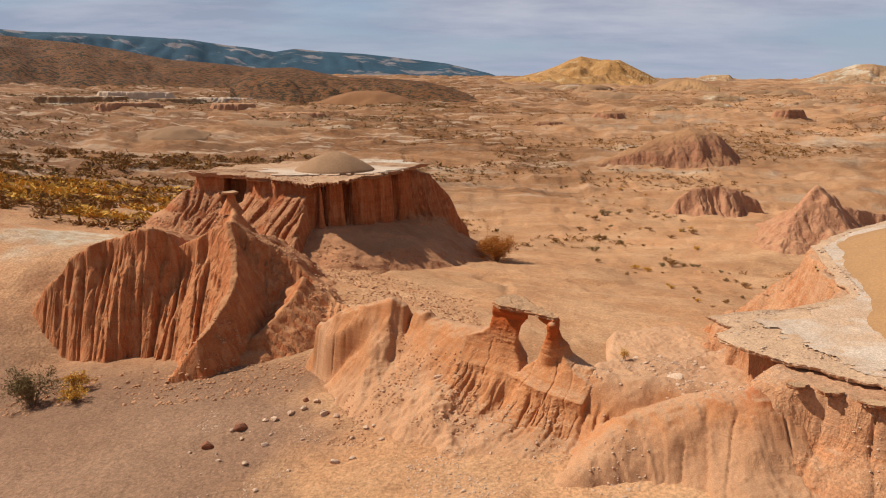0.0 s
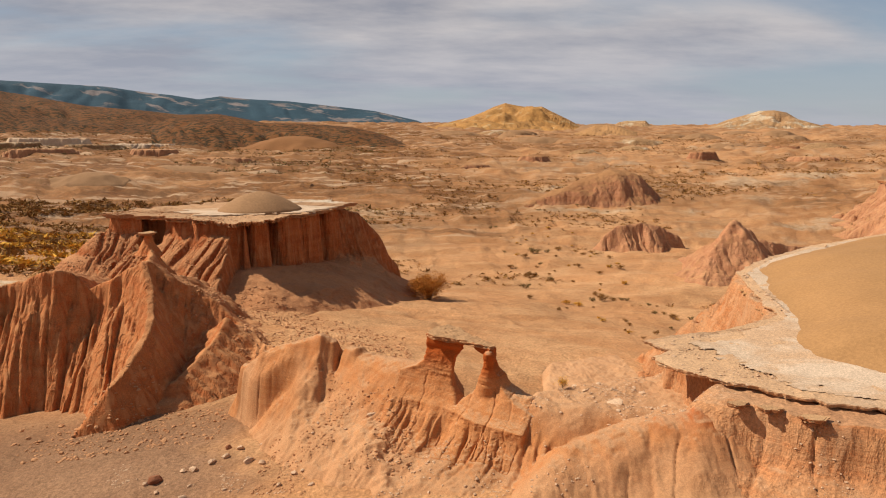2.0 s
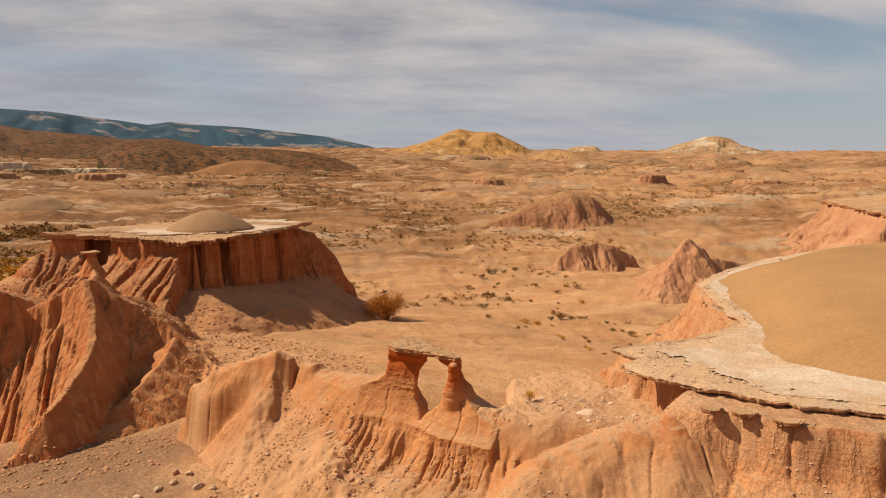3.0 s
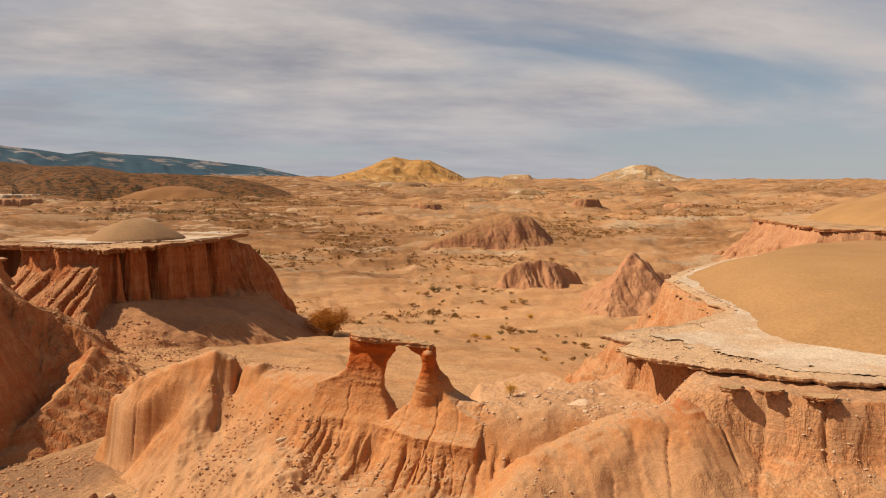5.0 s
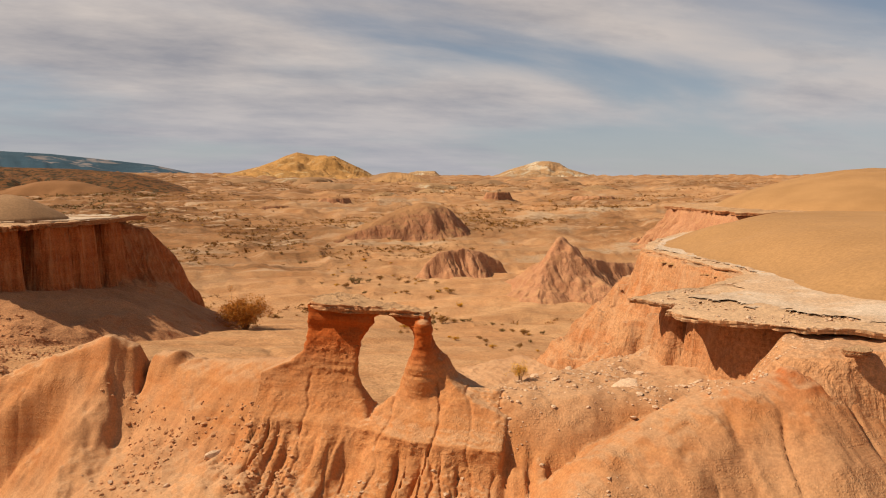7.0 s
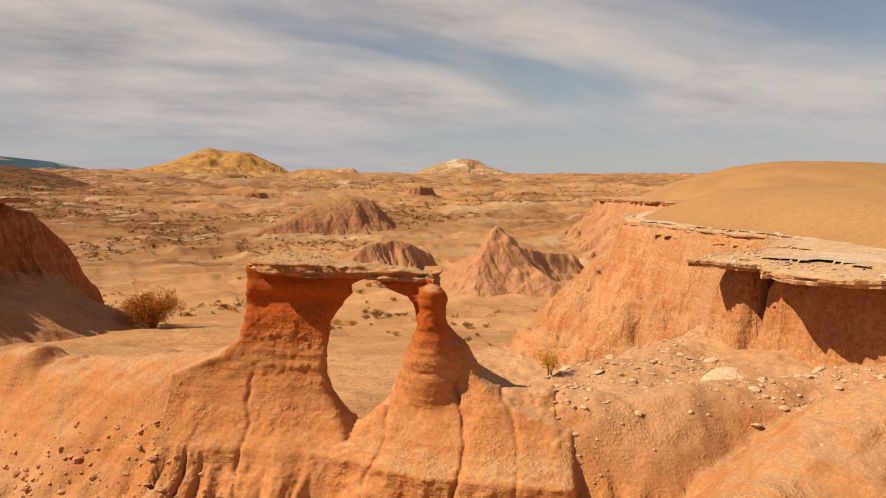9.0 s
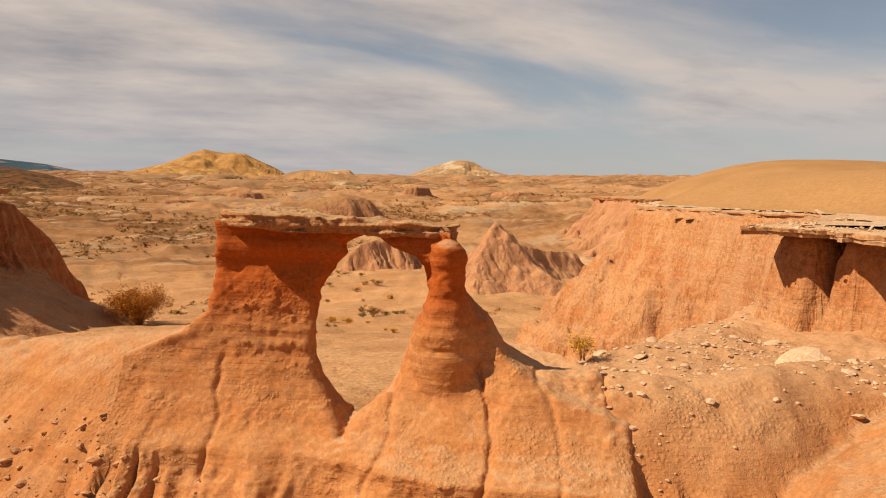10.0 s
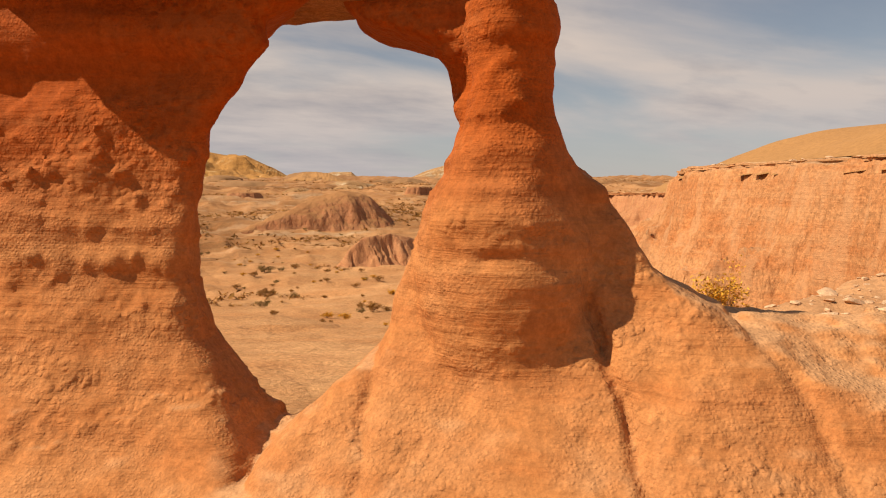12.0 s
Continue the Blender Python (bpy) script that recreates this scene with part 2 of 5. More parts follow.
def net_mesh(name, field, origin, h):
    """The surface of a field (minus inside) on a grid, as quads."""
    s = field < 0
    shape = np.array(field.shape)
    cell = np.zeros(shape - 1, bool)
    corners = [(i, j, k) for i in (0, 1) for j in (0, 1) for k in (0, 1)]
    cut = lambda a, c: a[c[0]:shape[0] - 1 + c[0], c[1]:shape[1] - 1 + c[1], c[2]:shape[2] - 1 + c[2]]
    n_in = sum(cut(s, c).astype(np.int8) for c in corners)
    cell = (n_in > 0) & (n_in < 8)
    idx = np.argwhere(cell)
    number = np.full(cell.shape, -1)
    number[cell] = np.arange(len(idx))
    vals = np.stack([field[tuple((idx + c).T)] for c in corners], 1)
    total, count = np.zeros((len(idx), 3)), np.zeros(len(idx))
    for a in range(8):
        for b in range(a + 1, 8):
            ca, cb = np.array(corners[a]), np.array(corners[b])
            if np.abs(ca - cb).sum() != 1:
                continue
            va, vb = vals[:, a], vals[:, b]
            x = (va < 0) != (vb < 0)
            t = np.where(x, va / np.where(x, va - vb, 1), 0)
            total += np.where(x[:, None], ca + t[:, None] * (cb - ca), 0)
            count += x
    verts = (idx + total / count[:, None]) * h + origin
    faces = []
    for ax in range(3):
        o1, o2 = [k for k in range(3) if k != ax]
        lo, hi = [slice(1, -1)] * 3, [slice(1, -1)] * 3
        lo[ax], hi[ax] = slice(0, -1), slice(1, None)
        lo[ax] = slice(0, shape[ax] - 1); hi[ax] = slice(1, shape[ax])
        edge = s[tuple(lo)] != s[tuple(hi)]
        e = np.argwhere(edge)
        e[:, o1] += 1; e[:, o2] += 1
        inward = s[tuple(e.T)]
        quad = []
        for d1, d2 in ((-1, -1), (0, -1), (0, 0), (-1, 0)):
            c = e.copy(); c[:, o1] += d1; c[:, o2] += d2
            quad.append(number[tuple(c.T)])
        q = np.stack(quad, 1)
        flip = inward if ax != 1 else ~inward
        q[~flip] = q[~flip][:, ::-1]
        faces.append(q)
    faces = np.concatenate(faces)
    faces = faces[(faces >= 0).all(1)]
    return verts, faces

# ---- materials ----


def tree_of(name):
    m = bpy.data.materials.new(name)
    m.use_nodes = True
    nt = m.node_tree
    return m, nt, nt.nodes["Principled BSDF"]


def ramp(nt, value, lo, hi, to0=0.0, to1=1.0):
    r = nt.nodes.new("ShaderNodeMapRange")
    r.interpolation_type = "SMOOTHSTEP"
    for k, v in (("From Min", lo), ("From Max", hi), ("To Min", to0), ("To Max", to1)):
        r.inputs[k].default_value = v
    nt.links.new(value, r.inputs["Value"])
    return r.outputs[0]


def blend(nt, fac, a, b, mode="MIX"):
    m = nt.nodes.new("ShaderNodeMix")
    m.data_type, m.blend_type = "RGBA", mode
    for key, v in (("Factor", fac), ("A", a), ("B", b)):
        if isinstance(v, (tuple, float)):
            m.inputs[key].default_value = (*v, 1) if isinstance(v, tuple) else v
        else:
            nt.links.new(v, m.inputs[key])
    return m.outputs["Result"]


def speck(nt, vec, scale, detail=4, rough=0.55, stretch=None, distort=0.0):
    if stretch:
        mp = nt.nodes.new("ShaderNodeMapping")
        mp.inputs["Scale"].default_value = stretch
        nt.links.new(vec, mp.inputs[0])
        vec = mp.outputs[0]
    t = nt.nodes.new("ShaderNodeTexNoise")
    for k, v in (("Scale", scale), ("Detail", detail), ("Roughness", rough), ("Distortion", distort)):
        t.inputs[k].default_value = v
    nt.links.new(vec, t.inputs["Vector"])
    return t.outputs["Fac"]


def cells(nt, vec, scale):
    """Distance from the middles of grains."""
    bend = nt.nodes.new("ShaderNodeTexNoise"); bend.inputs["Scale"].default_value = scale * 0.7
    nt.links.new(vec, bend.inputs["Vector"])
    add = nt.nodes.new("ShaderNodeVectorMath"); add.operation = "MULTIPLY_ADD"
    add.inputs[1].default_value = (0.6 / scale,) * 3
    nt.links.new(bend.outputs["Color"], add.inputs[0]); nt.links.new(vec, add.inputs[2])
    v = nt.nodes.new("ShaderNodeTexVoronoi"); v.inputs["Scale"].default_value = scale
    nt.links.new(add.outputs[0], v.inputs["Vector"])
    return v.outputs["Distance"]


def mul(nt, a, b):
    m = nt.nodes.new("ShaderNodeMath")
    m.operation = "MULTIPLY"
    for k, v in enumerate((a, b)):
        if isinstance(v, float):
            m.inputs[k].default_value = v
        else:
            nt.links.new(v, m.inputs[k])
    return m.outputs[0]


def earth(name, bed, bed2, dust, size=1.0, slope=(0.72, 0.93), dusty=0.85, bands=6.0, patches=None, patch=(0.58, 0.72), patch_size=1.0,
          relief=0.03, relief2=0.012, band_mix=1.0, grain=0.8, crumb=0.0, crumb_scale=24.0, upper=None, soil="", streak=0.0):
    """Bedded clay or rock: two bed colours in level bands on the steep parts, settled dust on the flat ones, stains, grain and relief."""
    m, nt, bsdf = tree_of(name)
    geo = nt.nodes.new("ShaderNodeNewGeometry")
    pos = geo.outputs["Position"]
    sep = nt.nodes.new("ShaderNodeSeparateXYZ")
    nt.links.new(geo.outputs["Normal"], sep.inputs[0])
    big = speck(nt, pos, 0.22 / size, 5)
    mid = speck(nt, pos, 1.6 / size, 6, 0.6)
    fine = speck(nt, pos, 14.0 / size, 6, 0.65)
    band = speck(nt, pos, 0.5 / size, 5, 0.6, (0.35, 0.35, bands), 0.3)
    col = blend(nt, mul(nt, ramp(nt, band, 0.36, 0.64), band_mix), bed, bed2)
    col = blend(nt, ramp(nt, mid, 0.3, 0.75, 0.0, 0.55), col, tuple(0.5 * (a + b) for a, b in zip(bed, dust)))
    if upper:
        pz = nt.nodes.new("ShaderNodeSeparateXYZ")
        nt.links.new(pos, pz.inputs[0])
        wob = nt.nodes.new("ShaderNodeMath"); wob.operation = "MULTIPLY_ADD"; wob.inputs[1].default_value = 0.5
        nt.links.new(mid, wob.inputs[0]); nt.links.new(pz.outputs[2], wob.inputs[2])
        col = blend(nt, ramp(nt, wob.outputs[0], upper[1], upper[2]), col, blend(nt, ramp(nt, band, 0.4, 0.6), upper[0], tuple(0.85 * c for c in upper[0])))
    flat = ramp(nt, sep.outputs[2], slope[0], slope[1])
    cover = mul(nt, flat, ramp(nt, big, 0.25, 0.55, 0.75 * dusty, dusty))
    if soil:
        at = nt.nodes.new("ShaderNodeAttribute"); at.attribute_name = soil
        most = nt.nodes.new("ShaderNodeMath"); most.operation = "MAXIMUM"
        nt.links.new(cover, most.inputs[0]); nt.links.new(mul(nt, at.outputs["Fac"], ramp(nt, mid, 0.25, 0.6, 1.0, 0.7)), most.inputs[1])
        cover = most.outputs[0]
    col = blend(nt, cover, col, dust)
    if patches:
        pm = speck(nt, pos, 0.16 / patch_size, 6, 0.62, (1.0, 1.9, 1.0), 0.4)
        col = blend(nt, mul(nt, ramp(nt, pm, *patch), flat), col, patches)
    col = blend(nt, 1.0, col, blend(nt, ramp(nt, big, 0.3, 0.7), (0.90, 0.88, 0.86), (1.07, 1.06, 1.05)), "MULTIPLY")
    col = blend(nt, 1.0, col, blend(nt, ramp(nt, fine, 0.3, 0.7), (1 - 0.35 * grain,) * 3, (1 + 0.25 * grain,) * 3), "MULTIPLY")
    finer = speck(nt, pos, 48.0 / size, 4, 0.7)
    col = blend(nt, 1.0, col, blend(nt, ramp(nt, finer, 0.35, 0.65), (1 - 0.22 * grain,) * 3, (1 + 0.16 * grain,) * 3), "MULTIPLY")
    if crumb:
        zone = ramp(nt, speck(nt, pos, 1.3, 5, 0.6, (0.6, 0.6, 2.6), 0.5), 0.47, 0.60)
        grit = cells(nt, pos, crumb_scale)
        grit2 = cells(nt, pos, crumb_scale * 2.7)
        # the pits between crumbs carry slight shade, put into the colour
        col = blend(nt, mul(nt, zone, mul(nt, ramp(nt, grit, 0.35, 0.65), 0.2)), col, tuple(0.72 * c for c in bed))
    if streak:
        run = speck(nt, pos, 2.6 / size, 4, 0.6, (1.0, 1.0, 0.12), 0.3)
        col = blend(nt, mul(nt, ramp(nt, run, 0.48, 0.66, 0.0, 0.45), ramp(nt, sep.outputs[2], 0.95, 0.7)), col, dust)
    col = blend(nt, 1.0, col, (0.81, 0.81, 0.81), "MULTIPLY")
    nt.links.new(col, bsdf.inputs["Base Color"])
    bsdf.inputs["Roughness"].default_value = 0.93
    bsdf.inputs["Specular IOR Level"].default_value = 0.15
    b1 = nt.nodes.new("ShaderNodeBump"); b1.inputs["Strength"].default_value = 0.7; b1.inputs["Distance"].default_value = relief * 1.1
    b2 = nt.nodes.new("ShaderNodeBump"); b2.inputs["Strength"].default_value = 0.7; b2.inputs["Distance"].default_value = relief2 * 1.3
    b3 = nt.nodes.new("ShaderNodeBump"); b3.inputs["Strength"].default_value = 0.6; b3.inputs["Distance"].default_value = relief2 * 2.0
    nt.links.new(mid, b1.inputs["Height"])
    nt.links.new(fine, b2.inputs["Height"]); nt.links.new(b1.outputs[0], b2.inputs["Normal"])
    bandf = speck(nt, pos, 2.2 / size, 5, 0.6, (0.5, 0.5, bands), 0.2)
    nt.links.new(bandf, b3.inputs["Height"]); nt.links.new(b2.outputs[0], b3.inputs["Normal"])
    last = b3
    if crumb:
        b4 = nt.nodes.new("ShaderNodeBump"); b4.inputs["Strength"].default_value = 0.9; b4.inputs["Distance"].default_value = crumb
        nt.links.new(mul(nt, ramp(nt, grit, 0.65, 0.1), zone), b4.inputs["Height"]); nt.links.new(b3.outputs[0], b4.inputs["Normal"])
        b5 = nt.nodes.new("ShaderNodeBump"); b5.inputs["Strength"].default_value = 0.8; b5.inputs["Distance"].default_value = crumb * 0.4
        nt.links.new(mul(nt, ramp(nt, grit2, 0.65, 0.1), ramp(nt, mid, 0.35, 0.6)), b5.inputs["Height"]); nt.links.new(b4.outputs[0], b5.inputs["Normal"])
        b4 = b5
        last = b4
    if streak:
        b6 = nt.nodes.new("ShaderNodeBump"); b6.inputs["Strength"].default_value = 0.9; b6.inputs["Distance"].default_value = streak
        nt.links.new(mul(nt, ramp(nt, run, 0.3, 0.6), ramp(nt, sep.outputs[2], 0.95, 0.7)), b6.inputs["Height"]); nt.links.new(last.outputs[0], b6.inputs["Normal"])
        last = b6
    nt.links.new(last.outputs[0], bsdf.inputs["Normal"])
    return m


# upper: redder beds, their colour also darkened to deepen shade under the cap
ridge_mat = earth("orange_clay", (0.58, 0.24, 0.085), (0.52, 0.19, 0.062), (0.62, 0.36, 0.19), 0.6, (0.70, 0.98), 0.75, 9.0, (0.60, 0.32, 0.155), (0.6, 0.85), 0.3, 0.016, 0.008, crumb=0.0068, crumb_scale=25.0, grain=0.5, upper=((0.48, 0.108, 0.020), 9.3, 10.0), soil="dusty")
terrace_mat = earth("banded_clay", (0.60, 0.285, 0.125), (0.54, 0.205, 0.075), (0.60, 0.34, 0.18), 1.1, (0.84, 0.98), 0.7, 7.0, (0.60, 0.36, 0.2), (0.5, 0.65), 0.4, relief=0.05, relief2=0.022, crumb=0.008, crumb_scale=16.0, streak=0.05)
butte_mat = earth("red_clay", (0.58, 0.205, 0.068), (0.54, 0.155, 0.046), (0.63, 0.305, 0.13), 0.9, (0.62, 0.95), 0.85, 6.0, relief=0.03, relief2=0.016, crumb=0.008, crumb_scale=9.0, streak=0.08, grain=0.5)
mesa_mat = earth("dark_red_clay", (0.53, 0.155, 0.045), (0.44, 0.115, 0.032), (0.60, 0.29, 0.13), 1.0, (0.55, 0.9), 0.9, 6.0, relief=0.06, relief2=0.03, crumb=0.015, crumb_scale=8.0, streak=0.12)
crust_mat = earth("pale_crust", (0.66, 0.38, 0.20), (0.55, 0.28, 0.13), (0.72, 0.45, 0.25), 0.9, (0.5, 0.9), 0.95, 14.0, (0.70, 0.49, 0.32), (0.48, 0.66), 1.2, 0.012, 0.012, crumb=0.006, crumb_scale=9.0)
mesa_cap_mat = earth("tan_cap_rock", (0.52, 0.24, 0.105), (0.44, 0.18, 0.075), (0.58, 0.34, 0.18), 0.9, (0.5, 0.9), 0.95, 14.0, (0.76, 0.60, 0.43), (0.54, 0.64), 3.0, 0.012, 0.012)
salt_mat = earth("white_salt", (0.70, 0.50, 0.33), (0.66, 0.45, 0.28), (0.76, 0.57, 0.40), 0.8, (0.3, 0.8), 0.8, 4.0, (0.66, 0.42, 0.245), (0.46, 0.60), 0.8, 0.02, 0.012)
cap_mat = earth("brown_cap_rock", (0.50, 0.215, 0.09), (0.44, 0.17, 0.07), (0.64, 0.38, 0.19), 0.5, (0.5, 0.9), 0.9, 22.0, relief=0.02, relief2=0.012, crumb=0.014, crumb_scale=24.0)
dome_mat = earth("ochre_silt", (0.46, 0.24, 0.094), (0.44, 0.226, 0.087), (0.48, 0.256, 0.104), 1.5, (0.4, 0.8), 0.8, 3.0, relief=0.03, relief2=0.014, grain=0.4)
grey_dome_mat = earth("grey_silt", (0.40, 0.22, 0.105), (0.38, 0.20, 0.092), (0.40, 0.225, 0.11), 1.5, (0.4, 0.8), 0.8, 3.0, relief=0.03, relief2=0.012, grain=0.5)
pink_mat = earth("pink_clay", (0.56, 0.27, 0.14), (0.50, 0.22, 0.108), (0.62, 0.325, 0.145), 1.4, (0.78, 0.98), 0.8, 4.0, relief=0.04, relief2=0.03, streak=0.07)
mound_mat = earth("brown_red_clay", (0.54, 0.25, 0.13), (0.47, 0.19, 0.09), (0.43, 0.215, 0.09), 1.4, (0.62, 0.92), 0.95, 4.0, relief=0.05, relief2=0.03, streak=0.10)
yellow_mat = earth("yellow_hill_earth", (0.54, 0.27, 0.075), (0.38, 0.165, 0.045), (0.55, 0.285, 0.095), 5.0, (0.5, 0.95), 0.6, 3.0, (0.66, 0.43, 0.20), (0.54, 0.66), 2.0, 0.6, 0.4)
pale_mat = earth("pale_hill_earth", (0.55, 0.33, 0.16), (0.40, 0.205, 0.09), (0.52, 0.30, 0.14), 5.0, (0.5, 0.95), 0.6, 4.0, (0.70, 0.55, 0.37), (0.5, 0.62), 2.5, 0.6, 0.4)
brown_mat = earth("brown_hill_earth", (0.25, 0.095, 0.028), (0.16, 0.06, 0.018), (0.23, 0.092, 0.028), 5.0, (0.3, 0.9), 0.7, 5.0, (0.06, 0.04, 0.015), (0.49, 0.55), 0.4, 0.6, 0.3)
brown_silt_mat = earth("brown_silt", (0.32, 0.14, 0.052), (0.28, 0.12, 0.044), (0.33, 0.15, 0.058), 3.0, (0.4, 0.8), 0.8, 3.0, relief=0.05, relief2=0.02, grain=0.4)
# the blue of distance haze is put into the range's base colours
hazy_blue_mat = earth("far_hazy_blue_range", (0.055, 0.11, 0.145), (0.028, 0.07, 0.10), (0.045, 0.092, 0.125), 40.0, (0.7, 0.98), 0.7, 4.0, (0.30, 0.25, 0.23), (0.53, 0.62), 22.0, 2.0, 1.0)
stone_mat = earth("loose_stone", (0.68, 0.42, 0.25), (0.62, 0.35, 0.19), (0.74, 0.50, 0.32), 0.4, (-0.4, 0.6), 0.8, 3.0, relief=0.006, relief2=0.003)
rubble_mat = earth("clay_rubble", (0.60, 0.27, 0.12), (0.52, 0.21, 0.085), (0.66, 0.35, 0.17), 0.4, (-0.2, 0.8), 0.7, 3.0, relief=0.006, relief2=0.003)
boulder_mat = earth("red_boulder_stone", (0.36, 0.13, 0.06), (0.30, 0.11, 0.055), (0.40, 0.17, 0.085), 0.4, (0.5, 0.95), 0.6, 3.0, relief=0.02, relief2=0.008)


def plain(name, rgb, rough=0.9, vary=0.35):
    m, nt, bsdf = tree_of(name)
    info = nt.nodes.new("ShaderNodeNewGeometry")
    col = blend(nt, 1.0, rgb, blend(nt, info.outputs["Random Per Island"], (1 - vary,) * 3, (1 + vary,) * 3), "MULTIPLY")
    nt.links.new(col, bsdf.inputs["Base Color"])
    bsdf.inputs["Roughness"].default_value = rough
    bsdf.inputs["Specular IOR Level"].default_value = 0.1
    return m


leaf_mat = plain("dry_olive_leaf", (0.27, 0.13, 0.036), vary=0.45)
gold_leaf_mat = plain("golden_leaf", (0.60, 0.32, 0.05), vary=0.4)
dark_leaf_mat = plain("dark_scrub_leaf", (0.19, 0.125, 0.045), vary=0.5)
twig_mat = plain("grey_brown_twig", (0.28, 0.16, 0.08), vary=0.2)

# ---- the ground ----


def soils(x, y):
    """Three kinds of soil by place: brown scrubland, grey gravel, and pale salt ground."""
    d, az = np.hypot(x, y), np.degrees(np.arctan2(x, y))
    n = fbm(x, y, 40, 4, 801)
    brown = step(58, 105, d) * step(18, -6, az + 8 * n) + step(85, 150, d) * (0.22 + 0.45 * step(-0.5, 0.6, n))
    brown = brown * (0.55 + 0.45 * step(-0.5, 0.4, fbm(x, y * 2.0, 22, 4, 803)))
    grey = 0.85 * step(-2.8, -6.5, x + 0.1 * (y - 20) + 1.3 * fbm(x, y, 3, 4, 805)) * step(32, 24, y + 0.2 * x)
    pale = 0.75 * step(0.45, 1.1, fbm(x, y * 2.4, 17, 6, 807, 0.6)) * step(75, 130, d) * (0.35 + 0.65 * step(420, 200, d))
    pale = np.maximum(pale, step(0.15, 0.6, fbm(x, y, 5, 3, 809)) * step(9, 3, np.abs(np.hypot((x + 33) / 1.0, (y - 48) / 0.5) - 12)) * step(-16, -21, x))
    return np.clip(brown, 0, 1), np.clip(grey, 0, 1), np.clip(pale, 0, 1)


def ground_material():
    m, nt, bsdf = tree_of("valley_earth")
    geo = nt.nodes.new("ShaderNodeNewGeometry")
    pos = geo.outputs["Position"]
    sep = nt.nodes.new("ShaderNodeSeparateXYZ")
    nt.links.new(geo.outputs["Normal"], sep.inputs[0])

    def soil(name):
        a = nt.nodes.new("ShaderNodeAttribute"); a.attribute_name = name
        return a.outputs["Fac"]
    huge, big, mid, fine = speck(nt, pos, 0.03, 7, 0.65, (1, 2.6, 1)), speck(nt, pos, 0.17, 6, 0.6, (1, 1.6, 1)), speck(nt, pos, 1.1, 6, 0.62), speck(nt, pos, 8.0, 6, 0.65)
    pebble = speck(nt, pos, 34.0, 3, 0.6)
    col = blend(nt, ramp(nt, big, 0.35, 0.65), (0.66, 0.325, 0.14), (0.72, 0.40, 0.19))
    col = blend(nt, ramp(nt, mid, 0.42, 0.68, 0.0, 0.4), col, (0.50, 0.235, 0.105))
    col = blend(nt, soil("pale"), col, blend(nt, ramp(nt, mid, 0.35, 0.6), (0.60, 0.38, 0.20), (0.74, 0.57, 0.38)))
    col = blend(nt, mul(nt, soil("brown"), ramp(nt, big, 0.25, 0.6, 1.0, 0.75)), col, blend(nt, ramp(nt, mid, 0.4, 0.6), (0.135, 0.052, 0.016), (0.29, 0.116, 0.037)))
    col = blend(nt, soil("grey"), col, blend(nt, ramp(nt, pebble, 0.4, 0.62), (0.28, 0.15, 0.083), (0.41, 0.235, 0.137)))
    litter = mul(nt, ramp(nt, speck(nt, pos, 3.4, 3, 0.6), 0.62, 0.68), ramp(nt, big, 0.40, 0.58, 0.05, 0.4))
    col = blend(nt, litter, col, (0.30, 0.14, 0.06))
    steep = ramp(nt, sep.outputs[2], 0.80, 0.96, 1.0, 0.0)
    col = blend(nt, mul(nt, steep, 0.8), col, (0.42, 0.185, 0.085))
    col = blend(nt, 1.0, col, blend(nt, ramp(nt, huge, 0.35, 0.65), (0.80, 0.77, 0.74), (1.10, 1.10, 1.10)), "MULTIPLY")
    col = blend(nt, 1.0, col, blend(nt, ramp(nt, fine, 0.3, 0.7), (0.70, 0.69, 0.68), (1.16, 1.16, 1.16)), "MULTIPLY")
    streak = speck(nt, pos, 0.11, 6, 0.62, (0.8, 3.2, 1), 0.4)
    col = blend(nt, mul(nt, soil("brown"), ramp(nt, streak, 0.53, 0.62, 0.0, 0.7)), col, (0.64, 0.43, 0.26))
    col = blend(nt, mul(nt, soil("brown"), ramp(nt, streak, 0.46, 0.38, 0.0, 0.7)), col, (0.20, 0.095, 0.04))
    col = blend(nt, 1.0, col, (0.81, 0.81, 0.81), "MULTIPLY")
    nt.links.new(col, bsdf.inputs["Base Color"])
    bsdf.inputs["Roughness"].default_value = 0.95
    bsdf.inputs["Specular IOR Level"].default_value = 0.12
    last = None
    for h, dist in ((big, 0.5), (mid, 0.16), (fine, 0.06), (pebble, 0.022)):
        b = nt.nodes.new("ShaderNodeBump"); b.inputs["Strength"].default_value = 0.85; b.inputs["Distance"].default_value = dist
        nt.links.new(h, b.inputs["Height"])
        if last:
            nt.links.new(last.outputs[0], b.inputs["Normal"])
        last = b
    nt.links.new(last.outputs[0], bsdf.inputs["Normal"])
    return m


